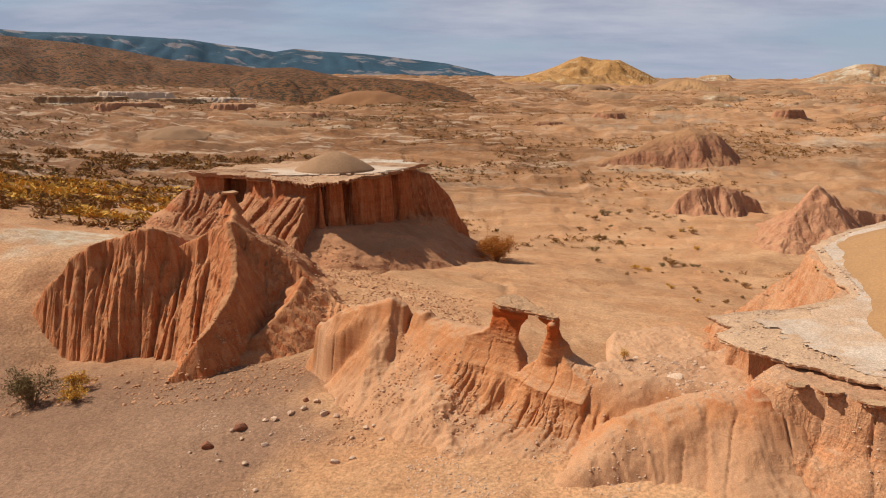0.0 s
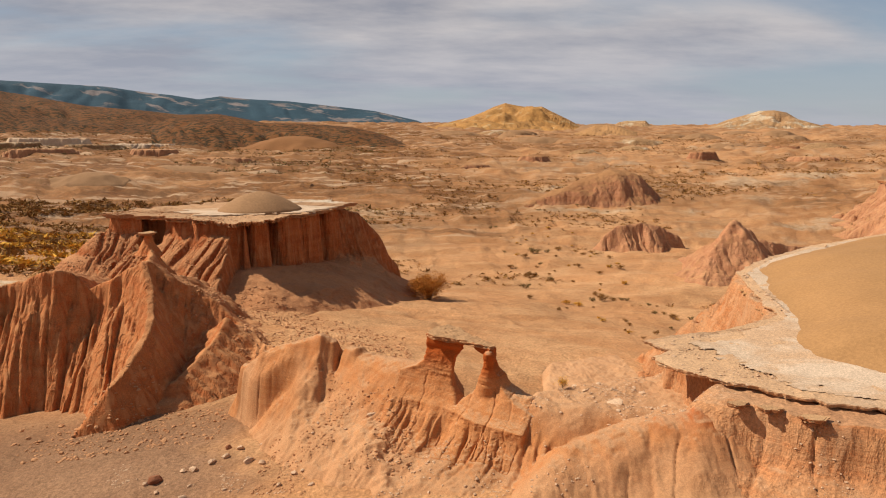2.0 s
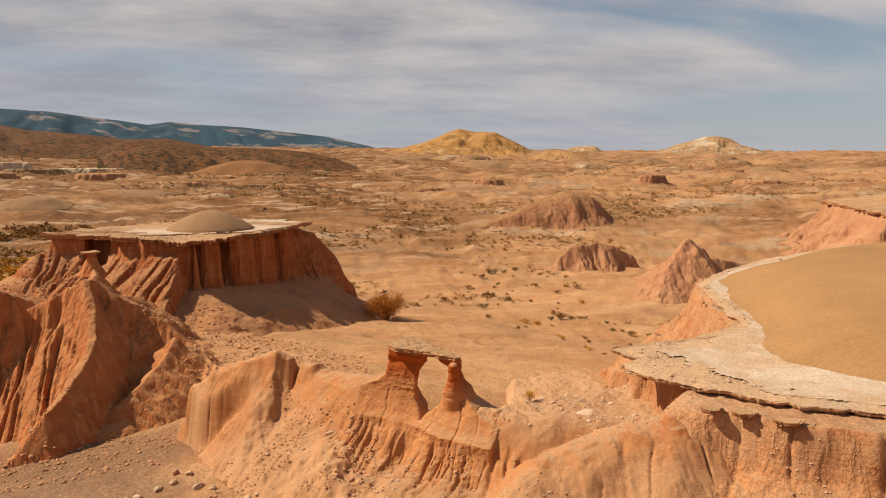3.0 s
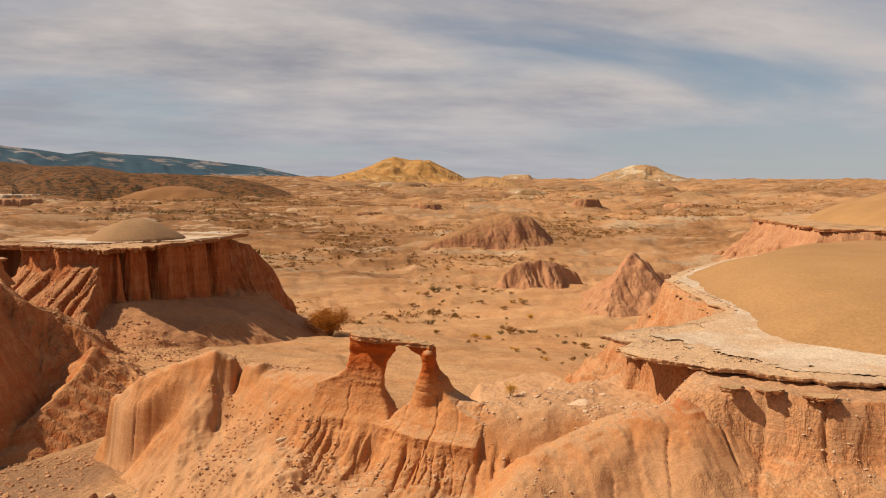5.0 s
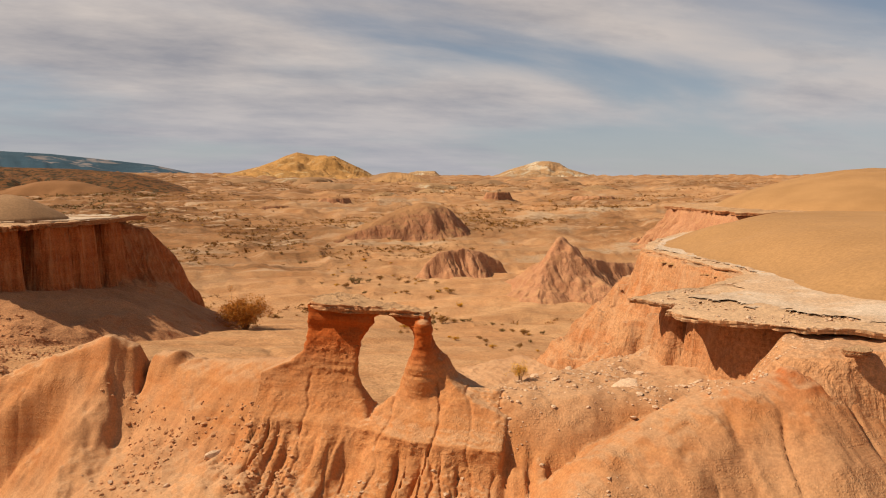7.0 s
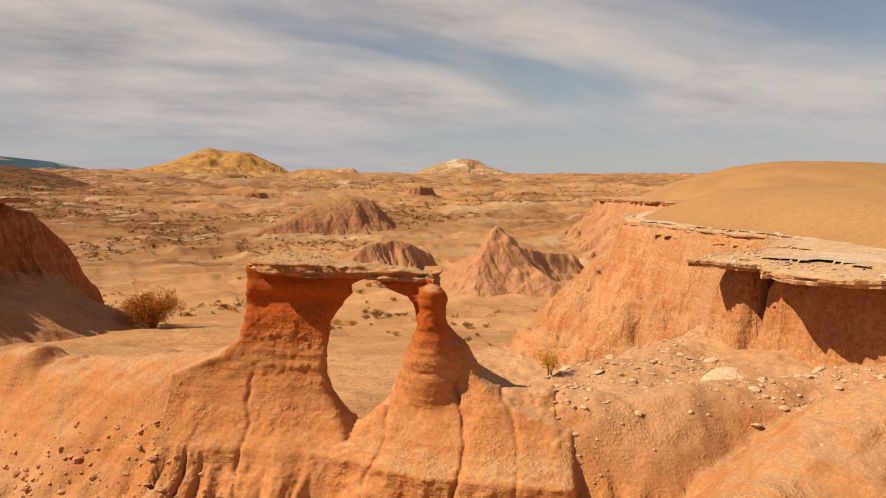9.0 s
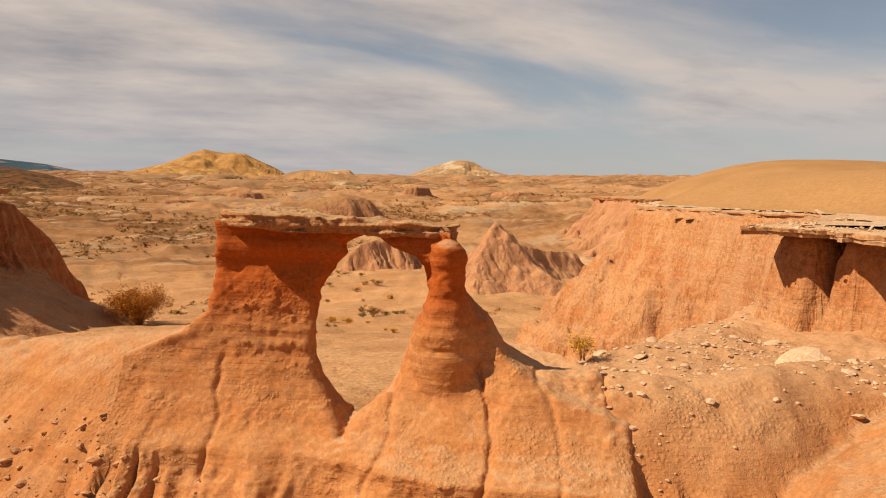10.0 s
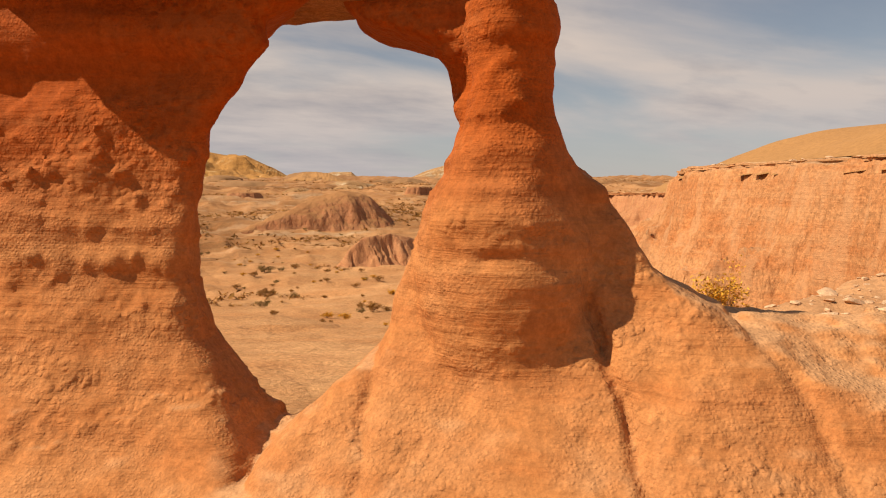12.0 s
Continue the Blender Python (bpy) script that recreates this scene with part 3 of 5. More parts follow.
def build_ground():
    az = np.concatenate([np.arange(-42, 72, 0.21), np.arange(72, 318, 5.0)])
    n = len(az)
    rad = 5.0 * 1.0112 ** np.arange(0, 615)
    rad = np.r_[0.02, 2.5, rad[rad < 4700]]
    a, r = np.meshgrid(np.radians(az), rad, indexing="ij")
    x, y = (r * np.sin(a)).ravel(), (r * np.cos(a)).ravel()
    z = ground_height(x, y)
    m = len(rad)
    i, j = np.meshgrid(np.arange(n), np.arange(m - 1), indexing="ij")
    k = (i + 1) % n
    f = np.stack([i * m + j, k * m + j, k * m + j + 1, i * m + j + 1], -1).reshape(-1, 4)[:, ::-1]
    me = mesh_from("ground", np.stack([x, y, z], 1), f)
    for name, values in zip(("brown", "grey", "pale"), soils(x, y)):
        me.attributes.new(name, "FLOAT", "POINT").data.foreach_set("value", values.astype(np.float32))
    thing("ground", "dry tan desert ground with pale dust, washes and low ledges", "ground", me, ground_material(), kind="structure")


build_ground()

# ---- landforms ----


def flutes(s, z, size, seed):
    """Rain gullies: ridges between narrow grooves along the way s."""
    q = s / size + 0.35 * vn(s / size * 0.7, z * 0.6, seed + 5)
    a = np.abs(vn(q * 2, z * 0.25, seed))
    b = np.abs(vn(q * 5, z * 0.35, seed + 1))
    return 1.0 - (1 - a) ** 5 * 0.75 - (1 - b) ** 6 * 0.4


RIDGE = [(-2.15, 26.2, 8.7, 1.1), (-1.5, 26.0, 8.5, 1.1), (-0.9, 25.4, 8.62, 1.1), (0.0, 24.4, 8.84, 1.1), (0.73, 23.6, 8.95, 1.1), (1.45, 22.8, 9.06, 1.1),
         (2.2, 22.1, 8.9, 1.1), (2.8, 21.65, 8.38, 1.1), (3.3, 20.95, 8.8, 1.1), (3.96, 20.36, 8.98, 1.1), (4.59, 19.9, 8.9, 1.1), (5.3, 19.5, 8.86, 1.1), (6.4, 19.2, 8.9, 1.2), (7.6, 18.9, 8.9, 1.3), (8.8, 18.5, 9.0, 1.4), (10, 18.0, 9.1, 1.5)]
LOBE = [(9.4, 17.2, 9.85, 1.0), (8.2, 17.05, 9.62, 1.1), (7.2, 17.45, 9.22, 1.2), (6.3, 17.5, 8.92, 1.2), (5.7, 17.5, 8.72, 1.2), (5.1, 17.4, 8.48, 1.1), (4.4, 17.1, 8.05, 1.0), (3.7, 16.6, 7.5, 0.9)]
# crest of the block that ends the ridge, from its low end to its peak
BLOCK = [(-5.6, 27.9, 7.35), (-5.0, 27.3, 7.75), (-4.3, 26.75, 8.35), (-3.3, 26.25, 8.8), (-2.55, 25.95, 9.12), (-2.1, 25.75, 9.3), (-1.75, 25.7, 9.05)]
BLOCK_FOOT = [(-5.75, 28.6), (-5.5, 27.2), (-5.05, 26.35), (-4.2, 25.75), (-3.3, 25.5), (-2.8, 25.5), (-2.2, 24.2), (-0.9, 24.4), (-1.0, 26.2), (-2.2, 28.0), (-4.0, 29.4)]


def grooves(s, d, size, seed, sharp=0.22):
    """Narrow rain grooves across the way s: 1 at their bottom."""
    q = s / size + 0.22 * vn(s / size * 1.3, d * 1.1, seed + 5)
    return np.maximum(np.exp(-(vn(q, d * 0.12, seed) / sharp) ** 2), 0.6 * np.exp(-(vn(q * 2.3, d * 0.2, seed + 1) / sharp) ** 2))


def creases(s, d, size, seed):
    """Sharp creases between rounded buttresses along the way s: 1 at their bottom."""
    q = s / size + 0.25 * vn(s / size * 0.8, d * 0.9, seed + 5)
    return np.maximum((1 - np.abs(vn(q, d * 0.15, seed))) ** 4, 0.55 * (1 - np.abs(vn(q * 2.4 + 3.1, d * 0.25, seed + 1))) ** 5)


def block_height(x, y):
    """The pale rounded block that ends the ridge: a slope down from its crest, cut off by a cliff."""
    d, s, (zc,), side = path_near(x + 0.06 * fbm(x, y, 0.8, 3, 181), y, BLOCK)
    front = np.where(side > 0, 1.0, 0.0)
    slope = zc - (1.25 * front + 1.5 * (1 - front)) * np.maximum(d - 0.24, 0) - 0.30 * (1 - np.exp(-(d / 0.4) ** 2))
    slope = slope - 0.16 * creases(s, d, 0.9, 185) * step(0.2, 0.8, d) + 0.07 * fbm(x, y, 0.5, 3, 189)
    bd, bs = outline_distance(x + 0.07 * fbm(x, y, 0.7, 3, 183), y, BLOCK_FOOT)
    left = step(-2.9, -3.7, x)
    bd = bd + 0.20 * creases(bs, bd, 0.95, 187) * step(-0.5, 0.0, bd)
    return slope - left * (1.35 * step(-0.15, 0.22, bd) + 0.4 * np.maximum(bd - 0.2, 0))


def ridge_height(x, y):
    wx, wy = x + 0.10 * fbm(x, y, 1.2, 3, 150), y + 0.10 * fbm(x, y, 1.2, 3, 160)
    d, s, (zc, wid), side = path_near(wx, wy, RIDGE)
    t = d / wid
    fluted_part = step(3.9, 4.8, s) * (side > 0)
    dd = d + 0.36 * creases(s, d, 0.42, 101) * step(0.75, 1.25, d) * fluted_part
    tt = dd / wid
    z = zc - 1.4 * (1 - np.exp(-tt ** 2.0)) - 0.30 * np.maximum(tt - 1.0, 0) * wid - 0.45 * np.maximum(d - 3.0, 0) - 0.9 * np.maximum(-2.6 - x, 0)
    z = smax(z, block_height(x, y), 0.08)
    hollow = 7.78 - 0.42 * np.maximum(25.3 - y, 0) + 0.10 * (x + 1.0) - 2.0 * np.maximum(y - 25.6, 0) - 1.0 * np.maximum(-3.0 - x, 0) - 1.5 * np.maximum(x + 0.1, 0)
    z = smax(z, hollow, 0.15)
    # two weathered knobs on the crest, with a cleft between them
    for kx, ky, kr, kh in ((-0.92, 25.2, 0.46, 0.26), (-0.35, 24.8, 0.22, 0.06)):
        z = z + kh * np.exp(-(np.hypot(x - kx, y - ky) / kr) ** 6)
    z = z - 0.30 * np.exp(-(np.abs((x + 1.38) * 0.9 - (y - 25.5) * 0.35) / 0.07) ** 2) * step(0.6, 0.2, np.hypot(x + 1.38, y - 25.4))
    z = z + 0.05 * fbm(x, y, 0.35, 3, 131) * step(0.9, 0.5, np.hypot(x + 0.85, y - 25.3))
    # the smooth apron under the opening of the arch
    u, w = (x - 2.7) * 0.8211 - (y - 21.35) * 0.5708, (x - 2.7) * -0.5708 - (y - 21.35) * 0.8211
    cut = 0.24 * creases(u + 0.25 * w, w, 0.42, 191) * step(0.6, 1.0, w)
    lip = w + cut - 0.85 + 0.2 * vn(u * 0.9, 0 * u, 193)
    apron = 8.40 - 0.17 * np.maximum(w + 0.33, 0) - 0.75 * (lip + np.sqrt(lip ** 2 + 0.10)) - 1.2 * np.maximum(0.0 - w, 0) + 0.05 * np.abs(u) - 0.42 * np.maximum(np.abs(u - 0.5) - 1.3, 0)
    apron = np.maximum(apron, np.where(w > 0.9, 7.25 - 0.25 * (w - 0.9), -9) - 0.6 * np.maximum(np.abs(u - 0.5) - 1.3, 0))
    z = smax(z, apron, 0.16)
    gap = 8.36 - 1.2 * np.maximum(0.0 - w, 0) + 2.2 * np.maximum(-(u + 0.12 + 0.7 * np.maximum(-w, 0)), 0) + 2.2 * np.maximum(u - 0.4, 0)
    z = np.where(w < 0.3, smin(z, gap, 0.08), z)
    d2, s2, (zc2, w2), _ = path_near(wx, wy, LOBE)
    dd2 = d2 + 0.15 * creases(s2, d2, 0.6, 111) ** 3 * step(0.45, 0.8, d2) + 0.05 * fbm(s2, d2, 0.9, 3, 113)
    lobe = zc2 - 1.1 * (1 - np.exp(-(dd2 / w2) ** 2.0)) - 0.40 * np.maximum(dd2 - 0.9, 0)
    z = smax(z, lobe, 0.12)
    # the bench behind the crest, strewn with flags
    bench = 8.44 + 0.09 * (x - 6) - 2.4 * step(21.7, 23.6, y - 0.1 * (x - 6)) - 3 * step(5.0, 3.2, x - 0.3 * (y - 21)) + 0.03 * fbm(x, y, 0.5, 3, 133)
    back = step(-0.25, 0.25, -side * d)
    z = np.where(back > 0, z * (1 - back) + smax(z, bench, 0.10) * back, z)
    z = z + (0.07 * fbm(x, y, 0.55, 4, 195) + 0.05 * ridged(x, y, 0.9, 3, 197)) * step(0.8, 1.4, d) * step(1.5, 0.3, x) * (side > 0)
    rill = ridged(x + 0.2 * y, y * 0.5, 0.75, 3, 171) * step(0.35, 1.2, t)
    crumbs = np.maximum(vn(x * 8, y * 8, 176) - 0.25, 0) * 0.03 * step(0.0, 0.5, vn(x * 1.1, y * 1.1, 177)) * (1 - back)
    return z + 0.03 * fbm(x, y, 0.6, 4, 170) + 0.035 * rill + 0.016 * ridged(x, y, 0.16, 2, 175) + crumbs


# local frame of the arch: along it, and towards its front
AO, AU = np.array([2.7, 21.35]), np.array([0.8211, -0.5708])
AN = np.array([AU[1], -AU[0]])


def in_arch(x, y):
    u, w = (x - AO[0]) * AU[0] + (y - AO[1]) * AU[1], (x - AO[0]) * AN[0] + (y - AO[1]) * AN[1]
    return u, w


U0, U1, W0, W1 = -2.3, 2.7, -1.7, 2.2


def arch_zone(x, y, lo, hi):
    u, w = in_arch(x, y)
    e = np.minimum(np.minimum(u - U0, U1 - u), np.minimum(w - W0, W1 - w))
    return step(lo, hi, e)


def dust_over(me):
    """Pale dust lies on the bench behind the crest and along the low crest beside the arch."""
    co = np.empty(len(me.vertices) * 3, np.float32)
    me.vertices.foreach_get("co", co)
    x, y = co[0::3].astype(float), co[1::3].astype(float)
    d, s, _, side = path_near(x, y, RIDGE)
    n = 0.3 * fbm(x, y, 0.6, 3, 181)
    val = np.maximum(step(0.0, 0.6, -side * d + n), 0.75 * step(1.0, 0.3, d + n)) * step(4.2, 4.9, x + n) * (y > 17.8)
    val = np.maximum(val, 0.7 * step(1.7, 3.0, d + n) * (side > 0))
    val = np.maximum(val, step(0.0, -0.9, x + n) * 0.5 * step(0.7, 1.3, d + n) * (side > 0) * step(-3.4, -2.6, x))
    me.attributes.new("dusty", "FLOAT", "POINT").data.foreach_set("value", val.astype(np.float32))
    return me


ridge = thing("clay_ridge", "weathered orange clay ridge with rounded knobs and gullied flanks", "ridge")
in_block = lambda x, y: x < -1.4
in_lobe = lambda x, y: (y < 18.3) & (x > 3.6)
for name, keep, text in (("ridge_body", lambda x, y: ~in_block(x, y) & ~in_lobe(x, y), ""), ("cliff_block", in_block, "rounded block that ends the ridge in a cliff"), ("slope_lobe", in_lobe, "smooth orange lobe with narrow cracks")):
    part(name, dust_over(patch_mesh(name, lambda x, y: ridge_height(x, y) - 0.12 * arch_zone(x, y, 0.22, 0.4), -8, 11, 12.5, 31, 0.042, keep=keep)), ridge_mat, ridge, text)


def cap_lift(u):
    """The cap rock dips towards the slender pillar."""
    return 0.045 - 0.058 * (u + 1.25)


CAP = [(-1.20, 0.34), (-0.9, 0.40), (-0.3, 0.30), (0.3, 0.22), (0.84, 0.20), (1.02, 0.16), (1.06, 0.0), (0.7, -0.22), (0.1, -0.42), (-0.4, -0.75), (-1.0, -0.9), (-1.3, -0.5), (-1.32, 0.0)]


def cap_rock():
    h = 0.0145
    gu, gw, gz = np.arange(-1.45, 1.12, h), np.arange(-1.1, 0.58, h), np.arange(10.02, 10.52, h)
    u2, w2 = np.meshgrid(gu, gw, indexing="ij")
    d, _ = outline_distance(u2.ravel(), w2.ravel(), CAP)
    d = d.reshape(u2.shape) + 0.05 * fbm(u2, w2, 0.3, 4, 81)
    top = 10.355 + cap_lift(u2) + 0.022 * fbm(u2, w2, 0.22, 4, 82) + 0.018 * np.maximum(vn(u2 * 9, w2 * 9, 83), 0)
    low = 10.215 + cap_lift(u2) + 0.02 * fbm(u2, w2, 0.3, 3, 84)
    u, w, z = [a.ravel() for a in np.meshgrid(gu, gw, gz, indexing="ij")]
    beds = 0.022 * np.sign(vn(u * 1.2, w * 1.2, 85, z * 30)) * step(0.0, 0.25, np.abs(vn(u * 1.2, w * 1.2, 85, z * 30))) + 0.03 * vn(u * 7, w * 7, 86, z * 26) + 0.014 * vn(u * 17, w * 17, 87, z * 30)
    shape = (len(gu), len(gw), len(gz))
    z3 = gz[None, None, :]
    edge = d[:, :, None] + beds.reshape(shape) + 0.55 * np.maximum(10.30 + cap_lift(u2)[:, :, None] - z3, 0)
    field = smax(edge, np.maximum(z3 - top[:, :, None], low[:, :, None] - z3), 0.006)
    v, f = net_mesh("cap_slab", field, np.array([gu[0], gw[0], gz[0]]), h)
    p = np.stack([AO[0] + v[:, 0] * AU[0] + v[:, 1] * AN[0], AO[1] + v[:, 0] * AU[1] + v[:, 1] * AN[1], v[:, 2]], 1)
    return mesh_from("cap_slab", p, f[:, ::-1])


def arch_body():
    h = 0.021
    gu, gw, gz = np.arange(U0, U1, h), np.arange(W0, W1, h), np.arange(6.4, 10.32, h)
    u2, w2 = np.meshgrid(gu, gw, indexing="ij")
    x2, y2 = AO[0] + u2 * AU[0] + w2 * AN[0], AO[1] + u2 * AU[1] + w2 * AN[1]
    hgt = ridge_height(x2.ravel(), y2.ravel()).reshape(u2.shape)
    hgt = hgt - 0.5 * (1 - arch_zone(x2, y2, 0.0, 0.32))
    u, w, z = u2[:, :, None], w2[:, :, None], gz[None, None, :]
    zz = gz
    ul = np.interp(zz, [8.8, 9.0, 9.2, 9.3, 9.4, 9.6, 9.9, 10.3], [-2.75, -2.2, -1.72, -1.58, -1.48, -1.42, -1.37, -1.36])
    ur = np.interp(zz, [8.6, 8.8, 8.95, 9.07, 9.24, 9.4, 9.5, 9.66, 9.8, 10.0, 10.1, 10.16], [2.6, 2.0, 1.72, 1.53, 1.43, 1.34, 1.22, 1.12, 1.06, 1.04, 1.02, 1.0])
    hl = np.interp(zz, [8.34, 8.4, 8.5, 8.64, 8.77, 8.94, 9.16, 9.33, 9.45, 9.58, 9.70, 9.83, 9.98, 10.1, 10.165, 10.22, 10.3], [0.05, 0.0, -0.075, -0.17, -0.28, -0.335, -0.37, -0.375, -0.345, -0.305, -0.27, -0.15, -0.05, -0.02, 0.13, 0.17, 0.2])
    hr = np.interp(zz, [8.34, 8.4, 8.75, 8.88, 9.0, 9.17, 9.27, 9.4, 9.5, 9.56, 9.65, 9.74, 9.88, 9.97, 10.02, 10.06, 10.13, 10.2, 10.3], [0.05, 0.08, 0.43, 0.5, 0.54, 0.6, 0.63, 0.69, 0.72, 0.77, 0.785, 0.75, 0.725, 0.66, 0.52, 0.39, 0.29, 0.27, 0.26])
    outer = np.maximum(ul[None, None, :] - u, u - ur[None, None, :])
    hole = np.maximum(hl[None, None, :] - u - 0.62 * np.maximum(-w, 0) - 0.12 * np.maximum(w - 0.15, 0), u - hr[None, None, :] - 0.35 * np.maximum(-w, 0) * (z < 8.9))
    hole = np.where(z > 8.33 - 1.2 * np.maximum(0.0 - w, 0), hole, 0.4)
    flat = smax(outer, -hole, 0.03)
    wc = np.interp(gu, [-1.2, -0.5, 0.3, 1.0, 1.6], [-0.47, -0.42, -0.2, 0.02, 0.0])[:, None, None]
    th = np.interp(gu, [-1.3, -0.8, -0.3, 0.3, 0.8, 1.3, 1.7], [0.56, 0.55, 0.47, 0.26, 0.20, 0.24, 0.34])[:, None, None]
    head = -0.05 * np.exp(-((zz - 9.86) / 0.13) ** 2) + 0.03 * np.exp(-((zz - 10.02) / 0.1) ** 2)
    flare = np.interp(zz, [8.2, 8.4, 8.6, 8.8, 9.0, 9.4, 9.8], [0.85, 0.55, 0.34, 0.2, 0.1, 0.02, 0.0])
    lean = np.interp(gu, [-0.3, 0.6], [0.6, 1.0])[:, None, None]
    front = np.abs(w - wc - 0.35 * lean * flare[None, None, :]) - (th + 0.75 * lean * flare[None, None, :] + head[None, None, :])
    pillar = smax(flat, front, 0.10)
    # the slender column with its knob stands free in front of the beam
    cr = np.interp(zz, [7.6, 8.2, 8.5, 8.8, 9.0, 9.2, 9.35, 9.5, 9.62, 9.75, 9.88, 9.97, 10.06, 10.12, 10.16], [0.20, 0.28, 0.32, 0.36, 0.36, 0.33, 0.28, 0.215, 0.165, 0.15, 0.15, 0.178, 0.165, 0.11, 0.0])
    cu = np.interp(zz, [8.0, 8.9, 9.3, 9.6, 10.1], [0.95, 0.98, 0.97, 0.98, 0.985])
    cw = np.interp(zz, [7.6, 8.4, 8.8, 9.2, 9.6, 10.0], [0.0, 0.06, 0.12, 0.20, 0.27, 0.27])
    column = np.hypot(u - cu[None, None, :], (w - cw[None, None, :]) * 0.9) - cr[None, None, :]
    column = np.maximum(column, z - 10.16)
    pillar = smin(pillar, column, 0.07)
    body = smin(pillar, (z - hgt[:, :, None]) * 0.75, 0.14)
    body = np.maximum(body, z - 10.27 - cap_lift(u))
    # ledges, crumbs and the cracks under the pillar
    near = np.abs(body) < 0.12
    iu, iw, iz = np.nonzero(near)
    pu, pw, pz = gu[iu], gw[iw], gz[iz]
    rough = (0.010 * vn(pu * 2.2, pw * 2.2, 61, pz * 11) + 0.010 * vn(pu * 4.5, pw * 4.5, 63, pz * 26)) * step(8.5, 9.2, pz) + 0.014 * fbm(pu, pw, 0.16, 3, 62, z=pz)
    zone = step(-0.15, 0.3, vn(pu * 1.2, pw * 1.2, 67, pz * 4.0))
    lumps = (np.maximum(vn(pu * 14, pw * 14, 66, pz * 17) - 0.2, 0) * 0.026 + np.maximum(vn(pu * 23, pw * 23, 68, pz * 26) - 0.15, 0) * 0.028) * zone
    cracks = np.zeros_like(pu)
    for c0, c1, amp in ((0.52, -0.12, 0.035), (1.28, 0.10, 0.07), (1.75, 0.25, 0.03), (-1.25, 0.0, 0.035)):
        line = c0 + c1 * (9.2 - pz) + 0.07 * vn(pz * 3.0, pw * 0 + c0, 71) + 0.03 * vn(pz * 9.0, pw * 0 + c0, 72)
        cracks += amp * np.exp(-((pu - line) / 0.028) ** 2) * step(9.2, 8.8, pz) * step(-0.1, 0.2, pw)
    body[near] += rough - lumps + cracks
    v, f = net_mesh("arch_body", body, np.array([U0, W0, 6.4]), h)
    p = np.empty_like(v)
    p[:, 0], p[:, 1], p[:, 2] = AO[0] + v[:, 0] * AU[0] + v[:, 1] * AN[0], AO[1] + v[:, 0] * AU[1] + v[:, 1] * AN[1], v[:, 2]
    # the local frame is left-handed
    return mesh_from("arch_body", p, f[:, ::-1])


arch = thing("rock_arch", "natural orange clay arch under a thin flat cap rock", "rock arch")
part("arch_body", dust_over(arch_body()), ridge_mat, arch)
part("cap_slab", cap_rock(), cap_mat, arch, "thin layered crumbling brown cap rock")

# the fluted butte in front of the mesa
# crest of the butte by x: its y and height, and the y of the foot below it
BUTTE = np.array([(-24.6, 35.6, 3.4, 34.6), (-22.9, 35.2, 4.1, 34.2), (-21.8, 35.0, 5.7, 33.8), (-20.9, 35.0, 7.0, 33.3), (-20.1, 35.1, 8.3, 33.0), (-18.6, 35.2, 9.1, 32.2), (-17.1, 35.3, 9.4, 31.6), (-16.3, 35.3, 9.85, 31.7), (-15.4, 35.4, 9.95, 32.0), (-14.7, 35.4, 9.6, 31.8),
                  (-14.2, 35.5, 8.9, 31.2), (-13.2, 35.2, 9.4, 30.4), (-12.4, 35.0, 10.05, 29.4), (-11.4, 34.9, 10.35, 28.8), (-10.7, 35.0, 9.85, 29.8), (-9.3, 35.0, 8.85, 31.4), (-8.4, 34.9, 8.25, 32.3), (-7.6, 34.7, 7.75, 33.3), (-6.2, 34.0, 7.1, 32.6), (-5.0, 32.6, 6.5, 31.0), (-3.5, 30.5, 5.6, 29.5)])
SPUR = [(-11.3, 34.8, 10.35), (-10.55, 32.8, 8.75), (-10.1, 31.2, 7.95), (-10.5, 29.6, 6.95), (-11.0, 28.5, 6.35), (-12.0, 27.9, 4.9)]
LOW_SPUR = [(-7.2, 33.5, 7.85), (-7.55, 32.4, 7.15), (-8.1, 31.2, 6.5), (-8.95, 30.2, 5.95)]
SADDLE = [(-11.8, 35.5, 9.9, 1.6), (-13.0, 40.0, 8.8, 1.6), (-14.3, 44.4, 9.5, 1.3), (-15.5, 47.5, 8.3, 1.5), (-17.5, 52.0, 8.0, 1.6)]


def fluted(x, y, pts, drop, foot, cut, size, seed, power=1.8, warp=0.25, sharp=0.25, start=0.25, stop=2.2):
    """A ridge whose flanks carry rain grooves."""
    wx, wy = x + warp * fbm(x, y, 2.0, 3, seed + 50), y + warp * fbm(x, y, 2.0, 3, seed + 60)
    d, s, (zc, wid), side = path_near(wx, wy, pts)
    t = d / wid
    # grooves fan round the ends of the line
    fan = np.arctan2(x - pts[0][0], y - pts[0][1]) * 2.0
    way = s + side * 31 + np.where(s < 1e-6, fan, 0)
    z = zc - drop * (1 - np.exp(-t ** power)) - foot * d
    cutd = cut * (grooves(way, d, size, seed, sharp) * 0.8 + 0.5 * np.abs(vn(way / (2.6 * size), d * 0.1, seed + 9)))
    return z - cutd * step(start * 0.4, start * 2.2, t) * step(stop, stop * 0.55, t) + 0.05 * fbm(x, y, 0.45, 3, seed + 70)


